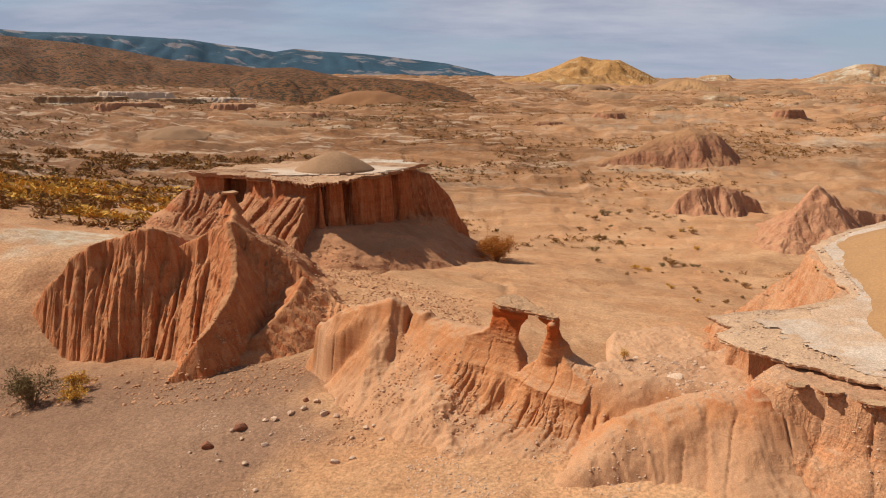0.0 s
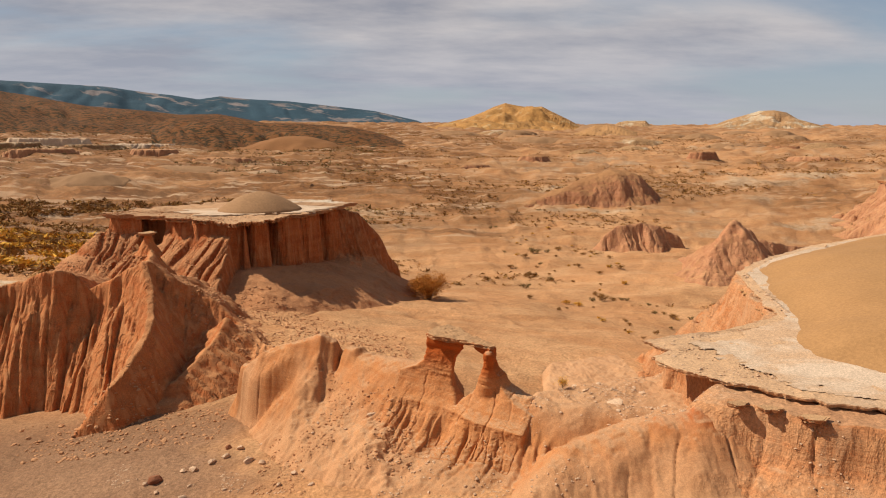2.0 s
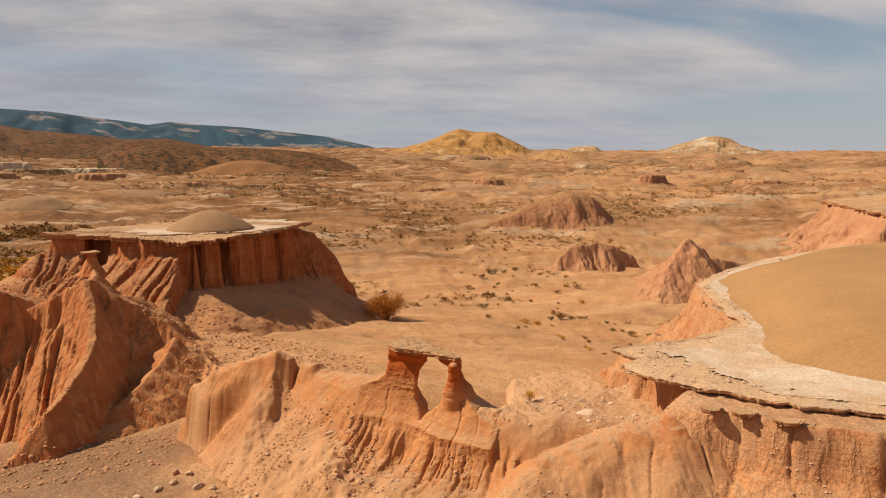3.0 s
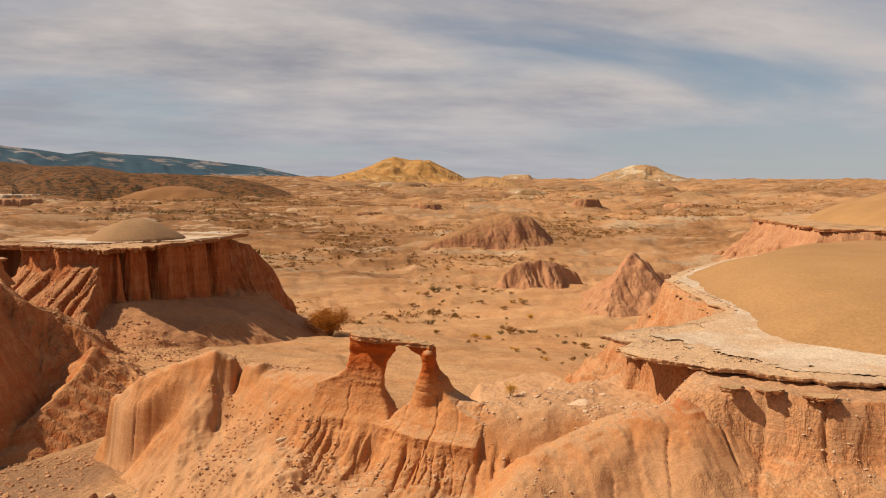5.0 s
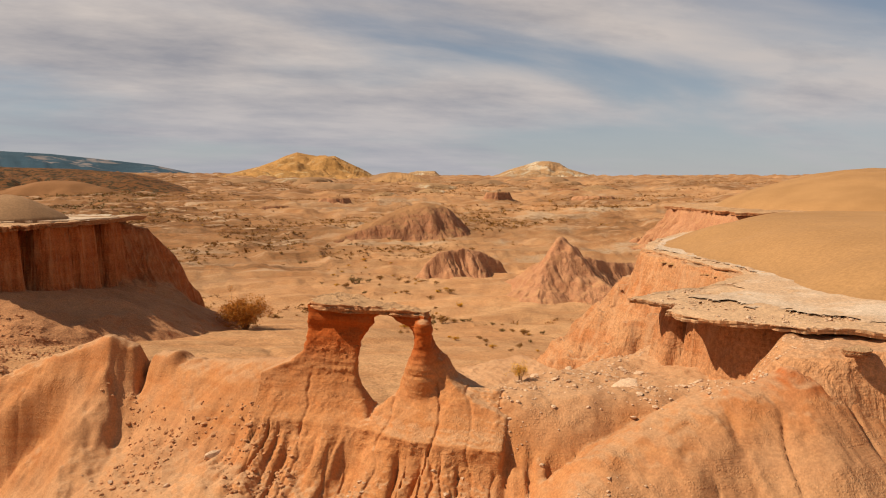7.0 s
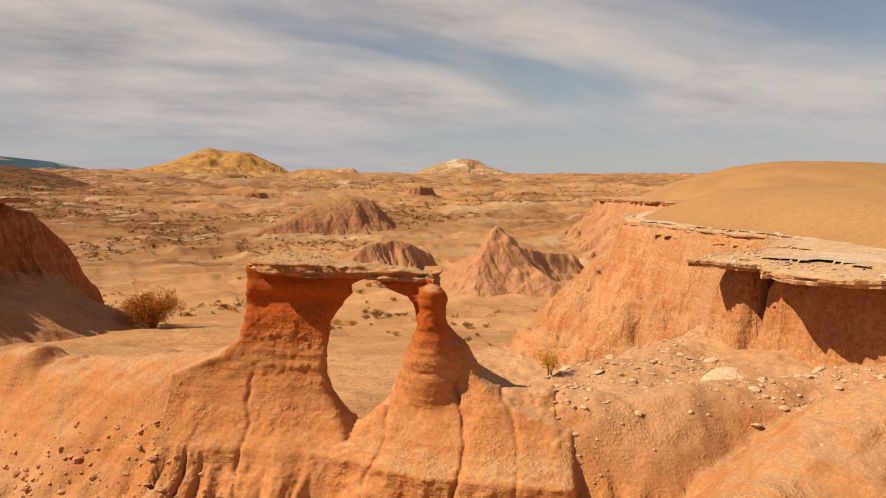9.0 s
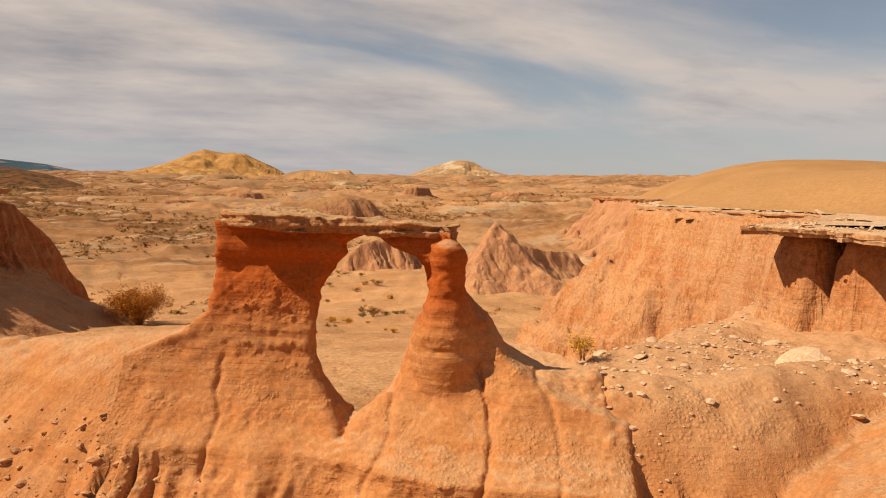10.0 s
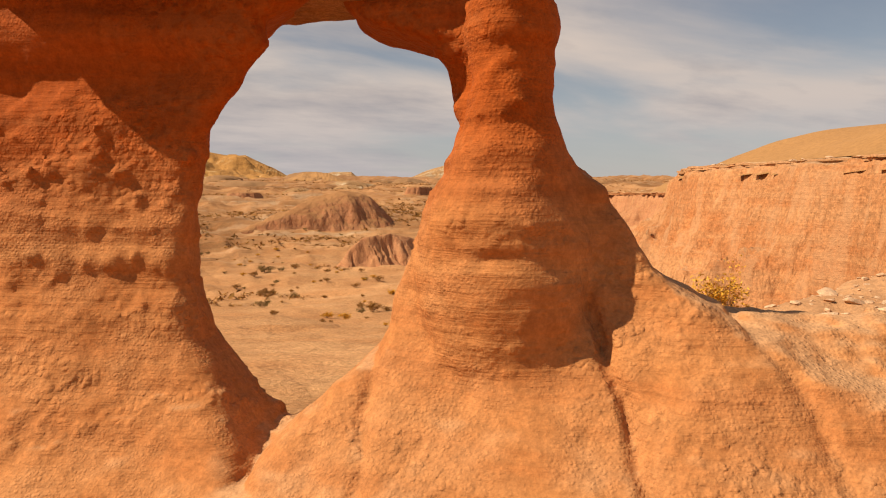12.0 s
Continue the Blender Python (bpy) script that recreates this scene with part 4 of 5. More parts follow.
def butte_height(x, y):
    wx = x + 0.35 * fbm(x, y, 2.2, 3, 201)
    yc, zc, yf = [np.interp(wx, BUTTE[:, 0], BUTTE[:, k]) for k in (1, 2, 3)]
    yc = yc + 0.5 * fbm(x, y * 0.3, 1.5, 3, 205)
    zf = 6.3 + 0.13 * np.clip(x, -30, 14) - 0.05 * (yf - 20) + 0.85 * step(-11.2, -9.8, x)
    span = np.maximum(yc - yf, 1.0)
    tau = (yc - y) / span
    wall, shade = step(-14.0, -14.9, x), step(-10.9, -10.2, x)
    # buttresses and rain grooves down the face
    q = x + 0.15 * vn(x * 0.7, y * 0.45, 207) + 0.10 * (y - 33) * vn(x * 0.25, 0 * y, 208)
    cut = 0.55 * (1 - shade) * np.abs(vn(q / 1.6, y * 0.10, 211)) + (0.75 - 0.15 * wall - 0.55 * shade) * creases(q, y, 0.8, 212) + (0.42 - 0.3 * shade) * creases(q, y, 0.32, 214)
    mask = step(-0.02, 0.10, tau) * step(1.2, 0.85, tau)
    prof = 0.10 * step(-0.02, 0.12, tau) + 0.90 * np.clip(tau, 0, 1) ** (1.0 + 0.25 * wall)
    face = zc - (zc - zf) * prof - 0.24 * np.maximum(tau - 1, 0) * span + 0.3 * mask - cut * mask
    face = face - 0.35 * np.maximum(tau - 1.6, 0) * span
    # the spur that runs down from the peak, smooth on its shaded side, and a low spur beside it
    sd, ss, (sz,), sside = path_near(x + 0.12 * fbm(x, y, 1.2, 3, 221), y, SPUR)
    spur = sz - np.where(sside < 0, 1.9, 1.75) * np.maximum(sd - 0.15, 0) - 0.34 * creases(ss, sd, 0.55, 223) * step(0.1, 0.6, sd) * (sside > 0) - 0.10 * creases(ss, sd, 0.9, 225) * step(0.1, 0.5, sd)
    face = smax(face, spur, 0.12)
    ld, ls, (lz,), _ = path_near(x + 0.15 * fbm(x, y, 1.0, 3, 227), y, LOW_SPUR)
    face = smax(face, lz - 0.7 * ld - 0.28 * creases(ls, ld, 0.5, 229) * step(0.1, 0.6, ld), 0.12)
    behind = zc - 0.30 * np.maximum(y - yc, 0) - 0.05 * fbm(x, y, 1.0, 3, 215)
    z = np.where(tau > 0, face, behind)
    c = fluted(x, y, SADDLE, 1.2, 0.5, 0.45, 0.6, 241, 1.8, 0.2, stop=4.5) - 1.6 * np.maximum(36.5 - y, 0) - 0.35 * np.maximum(-14.5 - x, 0)
    return smax(z, c, 0.2) + 0.04 * fbm(x, y, 0.4, 3, 217)


butte = thing("fluted_butte", "steep red clay butte with deep rain gullies", "butte")
for name, keep in (("butte_face", lambda x, y: (x < -10.6) & (y < 38)), ("butte_shoulder", lambda x, y: (x >= -10.6) & (y < 38)), ("butte_saddle", lambda x, y: y >= 38)):
    part(name, patch_mesh(name, butte_height, -27, -3, 23, 54, 0.065, keep=keep), butte_mat, butte)


def build_hoodoo():
    ob = thing("hoodoo", "slender clay hoodoo with a flat stone cap", "hoodoo")
    a, k = np.meshgrid(np.linspace(0, 2 * np.pi, 28, endpoint=False), np.arange(14), indexing="ij")
    t = k / 13
    r = 0.62 * (1 - t) ** 1.6 + 0.20 + 0.06 * vn(a * 2 + t * 3, t * 5, 251)
    x, y, z = -14.3 + r * np.cos(a), 44.5 + r * np.sin(a), 9.05 + 1.25 * t
    i, j = np.meshgrid(np.arange(28), np.arange(13), indexing="ij")
    n = (i + 1) % 28
    f = np.stack([i * 14 + j, n * 14 + j, n * 14 + j + 1, i * 14 + j + 1], -1).reshape(-1, 4)
    part("neck", mesh_from("neck", np.stack([x.ravel(), y.ravel(), z.ravel()], 1), f), butte_mat, ob)
    ring = [(-14.3 + 0.48 * math.cos(t), 44.5 + 0.42 * math.sin(t)) for t in np.linspace(0, 6.283, 9)[:-1]]
    part("cap_stone", plate_mesh("cap_stone", ring, 10.44, 0.16, 253, 2, 0.14, 8, 0.02, 60, 0.03), cap_mat, ob, "flat brown cap stone")


build_hoodoo()

# the mesa
MESA = [(-20.3, 52.6), (-17.9, 52.6), (-15.4, 51.0), (-12.6, 49.2), (-9.0, 47.4), (-7.3, 50.4), (-4.9, 54.8), (-3.2, 58.6), (-2.6, 61.0), (-4.5, 63.5), (-9.0, 64.5), (-15.0, 60.5), (-19.5, 56.5)]


def mesa_height(x, y):
    d, s = outline_distance(x, y, MESA)
    lit = step(-10.3, -9.2, x)
    col = 0.75 * np.abs(vn(s / 2.4, d * 0.15, 301)) + 0.3 * np.abs(vn(s / 0.6, d * 0.3, 302))
    crack = 1.9 * grooves(s, d * 0.2, 1.9, 303, 0.16) * step(-2.6, -1.6, d) * step(2.5, 0.8, d)
    dd = d + 0.42 + col + crack + 0.08 * fbm(x, y, 0.8, 3, 305)
    wall = 10.4 - 4.8 * step(0.0, 0.6, dd) - 0.9 * np.maximum(dd - 0.5, 0)
    # the lit side: a low wall, melted buttresses under it
    de = d + 0.3 + 1.0 * creases(s, d, 0.75, 304) * step(-0.6, 0.5, d) * step(4.5, 2.5, d) + 0.5 * np.abs(vn(s / 2.2, d * 0.2, 307))
    soft = 10.4 - 0.9 * step(0.0, 0.35, d + 0.3 + 0.6 * np.abs(vn(s / 1.3, d * 0.1, 308))) - 0.72 * np.maximum(de - 0.1, 0)
    talus = 7.2 - 0.14 * np.clip(y - 50, 0, 13) - 0.36 * np.maximum(d, 0) - 0.22 * np.maximum(d - 4, 0) + 0.16 * fbm(x, y, 1.8, 4, 309)
    z = smax(wall * lit + soft * (1 - lit), talus, 0.3)
    spur = fluted(x, y, [(-3.9, 60.2, 10.3, 1.4), (-1.9, 61.4, 9.7, 1.3), (-0.3, 62.6, 7.6, 1.1), (1.0, 63.4, 5.0, 0.9)], 2.8, 0.5, 0.5, 0.8, 321, 1.8, 0.2)
    z = smax(z, spur, 0.2)
    # the dark alcove behind the hoodoo
    z = np.where((z > 8.2) & (np.abs(x + 16.4) < 0.95) & (y > 50.4) & (y < 54.0), 8.2, z)
    return z


mesa = thing("cap_rock_mesa", "flat red mesa with fluted walls under a pale cap rock", "mesa")
part("mesa_wall", patch_mesh("mesa_wall", mesa_height, -27, 6, 42, 70, 0.09), mesa_mat, mesa)
part("cap_slab", plate_mesh("mesa_cap", MESA, 10.58, 0.28, 331, 3, 0.55, 26, 0.06, 900, 0.10), mesa_cap_mat, mesa, "pale salt-crusted cap rock")


def dome_mesh(name, cx, cy, z0, rx, ry, hgt, turn=0.0, power=2.0, seed=0, n=96, m=40, lump=0.02, skirt=0.3):
    a, r = np.meshgrid(np.linspace(0, 2 * np.pi, n, endpoint=False), np.linspace(0.0, 1.0, m + 1)[1:], indexing="ij")
    x0, y0 = (rx * r * np.cos(a)).ravel(), (ry * r * np.sin(a)).ravel()
    c, s = math.cos(turn), math.sin(turn)
    x, y = cx + c * x0 - s * y0, cy + s * x0 + c * y0
    rr = r.ravel()
    z = z0 + hgt * (1 - rr ** power) ** 0.9 + lump * hgt * fbm(x, y, 0.4 * min(rx, ry), 4, seed) * (1 - rr ** 6) - skirt * step(0.93, 1.0, rr)
    i, j = np.meshgrid(np.arange(n), np.arange(m - 1), indexing="ij")
    k = (i + 1) % n
    f = np.stack([i * m + j, i * m + j + 1, k * m + j + 1, k * m + j], -1).reshape(-1, 4)
    top = np.array([[cx, cy, z0 + hgt]])
    t = len(x)
    cap = [(t, i * m, ((i + 1) % n) * m) for i in range(n)]
    me = bpy.data.meshes.new(name)
    me.from_pydata(np.concatenate([np.stack([x, y, z], 1), top]).tolist(), [], f.tolist() + cap)
    me.polygons.foreach_set("use_smooth", np.full(len(me.polygons), True))
    me.update()
    return me


salt_ring = [(-9.4 + 5.3 * math.cos(a) * (1 + 0.12 * math.sin(3 * a)), 54.9 + 3.3 * math.sin(a) * (1 + 0.10 * math.cos(2 * a)) + 0.28 * 5.3 * math.cos(a)) for a in np.linspace(0, 6.283, 25)[:-1]]
part("salt_crust", plate_mesh("mesa_salt", salt_ring, 10.66, 0.10, 335, 1, 0.7, 14, 0.02, 240, 0.02), salt_mat, mesa, "thin white salt crust round the mound")
thing("silt_mound", "smooth grey-brown silt mound on the mesa's pale crust", "mound", dome_mesh("silt_mound", -9.3, 55.2, 10.54, 3.35, 2.9, 1.55, 0.35, 1.5, 341), grey_dome_mat)

# the terrace with its overhanging slab
TERRACE = [(8.36, 21.42), (8.58, 20.8), (8.75, 20.42), (8.5, 20.12), (8.25, 19.8), (8.45, 18.85), (9.05, 17.85), (9.7, 17.1), (10.5, 16.55), (12.4, 15.6), (16.0, 13.5), (25.0, 9.0), (45.0, 10.0), (48.0, 40.0), (36.0, 46.0), (26.5, 40.6), (20.6, 36.0), (17.1, 32.2), (15.8, 28.3), (14.9, 25.2), (14.1, 23.9), (11.9, 22.6), (10.0, 22.1)]
TERRACE_WALL = [(9.8, 21.75), (9.5, 21.55), (9.42, 21.05), (9.5, 20.6), (9.5, 20.1), (9.42, 19.5), (9.5, 18.9), (9.9, 18.05), (10.45, 17.4), (11.1, 16.85), (13.0, 15.9), (16.5, 14.2), (25.0, 9.8), (44.0, 10.8), (47.0, 39.5), (36.0, 45.6), (26.4, 40.5), (20.5, 36.0), (16.9, 32.2), (15.6, 28.4), (14.75, 25.3), (13.9, 24.0), (11.9, 22.6), (10.4, 21.9)]


def terrace_height(x, y):
    d, s = outline_distance(x, y, TERRACE_WALL)
    away = step(21.6, 23.2, y - 0.22 * (x - 10))
    g = 0.10 * creases(s, d, 1.0, 401) + away * (0.75 * (1 - np.abs(vn((s + 0.45 * d) / 1.3, d * 0.2, 402))) ** 2 + 0.40 * (1 - np.abs(vn((s + 0.4 * d) / 0.5, d * 0.3, 404))) ** 2) + (0.35 + 0.5 * away) * np.abs(vn(s / 2.4, d * 0.25, 403))
    dd = d + 0.10 * away + g * step(0.0, 0.6, d) + (0.10 + 0.25 * away) * fbm(x, y, 1.1, 5, 405, 0.6)
    z = 10.0 - (1.25 - 0.85 * away) * step(0.0, 0.42, dd) - (0.80 + 0.25 * away) * np.maximum(dd - 0.25, 0) + 0.07 * fbm(x, y, 0.5, 4, 406)
    z = z - 1.1 * np.exp(-((x - 9.45) * 0.3 + (y - 20.75)) ** 2 / 0.012) * step(10.6, 9.8, x) * step(9.0, 9.3, x) * (z > 8.7)
    # thin beds stand out of the far slope
    led = z / 0.42
    fr = led - np.floor(led)
    return z + away * 0.55 * ((np.floor(led) + step(0.5, 0.85, fr)) * 0.42 - z) * step(-0.3, 0.3, vn(x / 3, y / 3, 407)) * (z < 9.4)


PROMONTORY = [(8.1, 17.3), (8.35, 16.75), (9.05, 16.35), (9.6, 15.95), (10.2, 15.4), (11.2, 14.8), (13.5, 13.6), (18.0, 11.8), (18.0, 15.0), (12.0, 17.5), (9.6, 18.3)]


def promontory_height(x, y):
    d, s = outline_distance(x, y, PROMONTORY)
    g = 0.16 * creases(s, d, 0.9, 461) ** 3 * step(-0.5, 0.1, d) + 0.14 * vn(s / 2.2, d * 0.2, 463)
    dd = d + g + 0.07 * fbm(x, y, 0.8, 4, 465)
    left = step(9.3, 8.5, x)
    return 9.95 - 0.25 * left * np.maximum(dd + 0.9, 0) - (1.15 - 0.45 * left) * step(-0.15, 0.35 + 0.3 * left, dd) - 0.62 * np.maximum(dd - 0.3, 0) + 0.05 * fbm(x, y, 0.5, 4, 466)


terrace = thing("slab_terrace", "orange clay terrace under a thin overhanging pale slab", "terrace")
part("terrace_wall", patch_mesh("terrace_wall", terrace_height, 3, 50, 6, 54, 0.085), terrace_mat, terrace)
part("promontory", patch_mesh("promontory", promontory_height, 6, 19, 9, 20, 0.06), terrace_mat, terrace)
for k, (cx, cy, r, cz) in enumerate(((9.02, 16.38, 0.24, 10.06), (9.62, 15.95, 0.28, 10.05), (10.3, 15.4, 0.3, 10.05))):
    ring = [(cx + r * (1 + 0.25 * math.sin(3 * a + k)) * math.cos(a), cy + r * (0.8 + 0.2 * math.cos(2 * a + k)) * math.sin(a)) for a in np.linspace(0, 6.283, 9)[:-1]]
    part("cap_piece", plate_mesh("cap_piece", ring, cz, 0.11, 470 + k, 3, 0.16, 8, 0.02, 70, 0.03), cap_mat, terrace)
part("cap_slab", plate_mesh("terrace_slab", TERRACE, 10.12, 0.11, 431, 2, 0.18, 44, 0.03, 2600, 0.05), crust_mat, terrace, "pale cracked slab with a ragged overhanging edge")
DOME = [(13.2, 19.6), (14.5, 22.9), (15.5, 26.0), (16.7, 30.0), (18.2, 32.9), (21.4, 35.6), (27.0, 39.7), (34.5, 43.5), (43.0, 40.0), (44.0, 25.0), (40.0, 14.0), (28.0, 12.0), (19.0, 13.8), (14.6, 16.6)]


def salt_height(x, y):
    d = outline_distance(x, y, DOME)[0]
    reach = 1.3 + 1.2 * fbm(x, y, 1.6, 5, 449, 0.6) + 1.3 * step(24, 20, y)
    return np.where(d < reach, 10.145 + 0.012 * fbm(x, y, 0.4, 3, 448), 10.05)


def dome_height(x, y):
    d = -outline_distance(x + 0.5 * fbm(x, y, 5, 3, 445), y, DOME)[0]
    up = np.maximum(d, 0)
    z = 1.25 * (1 - np.exp(-(up / 2.0) ** 1.4)) + 0.06 * fbm(x, y, 4, 3, 447) * step(0, 4, d)
    return np.where(d > 0, 10.10 + z, 10.10 + 0.35 * np.maximum(d, -2))


silt_dome = thing("silt_dome", "broad smooth ochre silt dome on the pale terrace", "hill")
part("dome_body", patch_mesh("dome_body", dome_height, 12, 46, 10, 47, 0.2, keep=lambda x, y: outline_distance(x, y, DOME)[0] < 0.6), dome_mat, silt_dome)

salt_keep = lambda x, y: (outline_distance(x, y, DOME)[0] > -0.7) & (salt_height(x, y) > 10.1) & (outline_distance(x, y, TERRACE)[0] < -0.45)
part("salt_crust", patch_mesh("salt_crust", salt_height, 8, 30, 12, 44, 0.09, keep=salt_keep), salt_mat, terrace, "thin white salt crust round the dome's foot")

# hills of the valley


def hill(name, label, pts, drop, foot, mat, box, h, cut=0.5, size=1.2, seed=0, power=1.5, sharp=0.3, stop=2.4, start=0.3):
    me = patch_mesh(name, lambda x, y: fluted(x, y, pts, drop, foot, cut, size, seed, power, 0.4, sharp, start, stop), *box, h)
    return thing(name, label, "hill", me, mat)


hill("clay_cone", "pointed pinkish clay cone with rain gullies", [(35.4, 72.3, 4.8, 2.2), (38.5, 73.8, 7.5, 2.7), (42.0, 75.2, 5.3, 2.4), (46.0, 76.5, 4.2, 2.4), (51.0, 77.5, 3.8, 2.4)], 2.2, 0.42, pink_mat, (20, 62, 54, 92), 0.11, 0.22, 0.36, 501, 1.1, 0.34, 9.0)
hill("fluted_mound", "low pinkish clay mound with comb-like gullies", [(29.5, 90.5, 3.2, 1.5), (31.5, 91.0, 4.6, 1.6), (34.5, 91.3, 4.9, 1.6), (38.0, 91.5, 4.3, 1.6), (40.0, 92.0, 3.0, 1.5)], 1.3, 0.6, pink_mat, (22, 56, 79, 103), 0.12, 0.5, 0.42, 521, 1.8, 0.38, 6.0)
hill("red_mound", "flat-topped reddish clay mound with steep fluted sides", [(26.5, 127.0, 3.9, 3.0), (32.0, 129.0, 6.1, 4.4), (38.8, 131.0, 8.6, 6.0), (43.0, 132.0, 9.9, 6.6), (46.5, 132.5, 9.7, 5.6)], 4.4, 0.22, mound_mat, (12, 66, 108, 152), 0.2, 0.38, 0.5, 541, 3.0, 0.34, 3.2, 0.75)

FAR_TERRACE = [(67.0, 78.5), (68.5, 76.0), (70.5, 75.0), (73.0, 72.0), (78.0, 70.0), (95.0, 62.0), (150.0, 60.0), (160.0, 130.0), (110.0, 130.0), (80.0, 108.0), (72.0, 90.0)]


def far_terrace_height(x, y):
    d, s = outline_distance(x, y, FAR_TERRACE)
    g = 3.0 * grooves(s, d, 2.0, 601, 0.30) + 1.6 * np.abs(vn(s / 4.5, d * 0.1, 603))
    dd = d + 0.5 + g * step(-0.5, 0.6, d) + 0.3 * fbm(x, y, 2.5, 3, 605)
    return 9.3 - 0.9 * step(0.0, 1.3, dd) - 0.72 * np.maximum(dd - 0.6, 0)


far_terrace = thing("far_terrace", "reddish clay terrace with a dark overhanging rim", "terrace")
part("terrace_wall", patch_mesh("far_terrace_wall", far_terrace_height, 40, 150, 50, 135, 0.3), pink_mat, far_terrace)
part("cap_slab", plate_mesh("far_terrace_cap", FAR_TERRACE, 9.6, 0.4, 631, 2, 0.8, 16, 0.1, 400, 0.1), cap_mat, far_terrace, "brown layered cap rock")
thing("far_silt_dome", "broad smooth ochre dome behind the terrace rim", "hill", dome_mesh("far_silt_dome", 118.0, 92.0, 9.7, 40.0, 30.0, 6.3, 0.5, 2.4, 641, 120, 40, 0.05), dome_mat)


def far_hill(name, label, mat, az0, az1, dist, profile, depth, seed, n=140, m=36, rough=0.30, base=None, gully=0.32):
    """A far hill between two bearings: its skyline by bearing, falling off in front and behind."""
    az = np.radians(np.linspace(az0, az1, n))
    t = np.linspace(-1, 1, m)
    prof = np.array(profile, float)
    top = np.interp(np.degrees(az), prof[:, 0], prof[:, 1])
    A, T = np.meshgrid(az, t, indexing="ij")
    R = dist + T * depth
    x, y = R * np.sin(A), R * np.cos(A)
    ztop = (17.4 + dist * np.tan(np.radians(top)))[:, None] + 0 * T
    g = ground_height(x.ravel(), y.ravel()).reshape(x.shape) if base is None else np.full(x.shape, base)
    fall = (1 - np.abs(T) ** 1.3)
    rise = np.maximum(ztop - g, 0)
    gl = 1 - gully * (1 - flutes(x * 0.9 + 0.3 * y, T * 2, depth * 0.35, seed)) * (1 - fall) * 3.0
    z = g + rise * fall * gl + rise * rough * fbm(x, y, depth * 0.3, 4, seed) * (1 - np.abs(T)) * step(0, 0.4, np.abs(T)) - 0.6
    f = grid_faces(n, m)
    return thing(name, label, "hill", mesh_from(name, np.stack([x.ravel(), y.ravel(), z.ravel()], 1), f[:, ::-1]), mat)


far_hill("yellow_hill", "eroded yellow hill on the skyline", yellow_mat, 3.5, 16.0, 520, [(3.5, 0.3), (5.2, 0.75), (6.8, 1.15), (8.0, 1.6), (8.8, 2.0), (9.7, 2.3), (10.6, 2.12), (11.5, 2.0), (12.6, 2.05), (13.3, 1.7), (14.9, 0.95), (16.0, 0.3)], 70, 701, 220, 60, 0.42, None, 0.55)
far_hill("pale_hill", "pale eroded hill with a broken crest", pale_mat, 25.0, 34.0, 560, [(25, 0.4), (26.4, 1.05), (27.6, 1.4), (28.6, 1.72), (29.6, 1.75), (30.4, 1.6), (31.2, 1.1), (34, 0.3)], 60, 711, 180, 50, 0.42, None, 0.5)
far_hill("table_hill", "small flat-topped hill on the skyline", pale_mat, 17.8, 21.5, 600, [(17.8, 0.4), (18.6, 0.85), (19.2, 0.98), (20.6, 0.98), (20.9, 0.7), (21.5, 0.4)], 40, 721)
far_hill("low_hill", "low brown hill on the plain", dome_mat, 14.5, 20.0, 430, [(14.5, -0.2), (15.6, 0.1), (16.8, 0.6), (17.7, 0.68), (18.5, 0.58), (19.7, 0.17), (20, 0.0)], 50, 731)
far_hill("scrub_hill", "rounded brown hill dotted with dark scrub", brown_mat, -17.5, 2.5, 330, [(-17.5, 0.2), (-16.0, 0.85), (-14.5, 0.92), (-12.0, 0.85), (-10.0, 0.58), (-6.5, 0.55), (-4.5, 0.45), (-2.5, 0.3), (-0.7, -0.08), (1.7, -0.85), (2.5, -1.1)], 60, 741)
far_hill("brown_hills", "brown scrub-covered hills", brown_mat, -50, -9.0, 480, [(-50, 3.0), (-32.2, 2.93), (-30.3, 2.75), (-27.9, 2.58), (-25.4, 2.27), (-21.7, 1.6), (-17.7, 1.34), (-15.6, 1.1), (-12.7, 1.2), (-11.0, 0.9), (-9.0, 0.5)], 120, 751)
far_hill("blue_range", "distant dark blue table mountain range", hazy_blue_mat, -60, 4.5, 3000, [(-60, 3.3), (-32.2, 3.26), (-30.2, 3.16), (-27.8, 3.22), (-25.3, 3.17), (-23.1, 3.1), (-20.4, 3.02), (-17.6, 2.68), (-16.0, 2.55), (-14.1, 2.28), (-12.5, 2.55), (-10.6, 2.38), (-7.4, 2.26), (-4.8, 2.02), (-2.4, 1.78), (-0.7, 1.6), (1.0, 1.24), (2.6, 0.9), (3.6, 0.55), (4.5, 0.2)], 420, 761, 300, 40, 0.12, None, 0.14)


def small_mesa(label, cx, cy, top, rx, ry, turn, mat, seed, drop=2.0):
    c, q = math.cos(turn), math.sin(turn)

    def height(x, y):
        u, w = (x - cx) * c + (y - cy) * q, -(x - cx) * q + (y - cy) * c
        a = np.arctan2(w, u)
        d = (np.hypot(u / rx, w / ry) - 1) * min(rx, ry) + 0.35 * grooves(a * rx, 0 * a, 1.2, seed, 0.3) + 0.4 * fbm(x, y, 2.5, 3, seed + 3)
        return top - drop * step(-0.3, 0.6, d) - 0.45 * np.maximum(d - 0.3, 0) + 0.1 * fbm(x, y, 1.2, 3, seed + 5)
    r = max(rx, ry) + 7
    return thing("small_mesa", label, "mesa", patch_mesh("small_mesa", height, cx - r, cx + r, cy - r, cy + r, 0.3), mat, group="small far mesas")


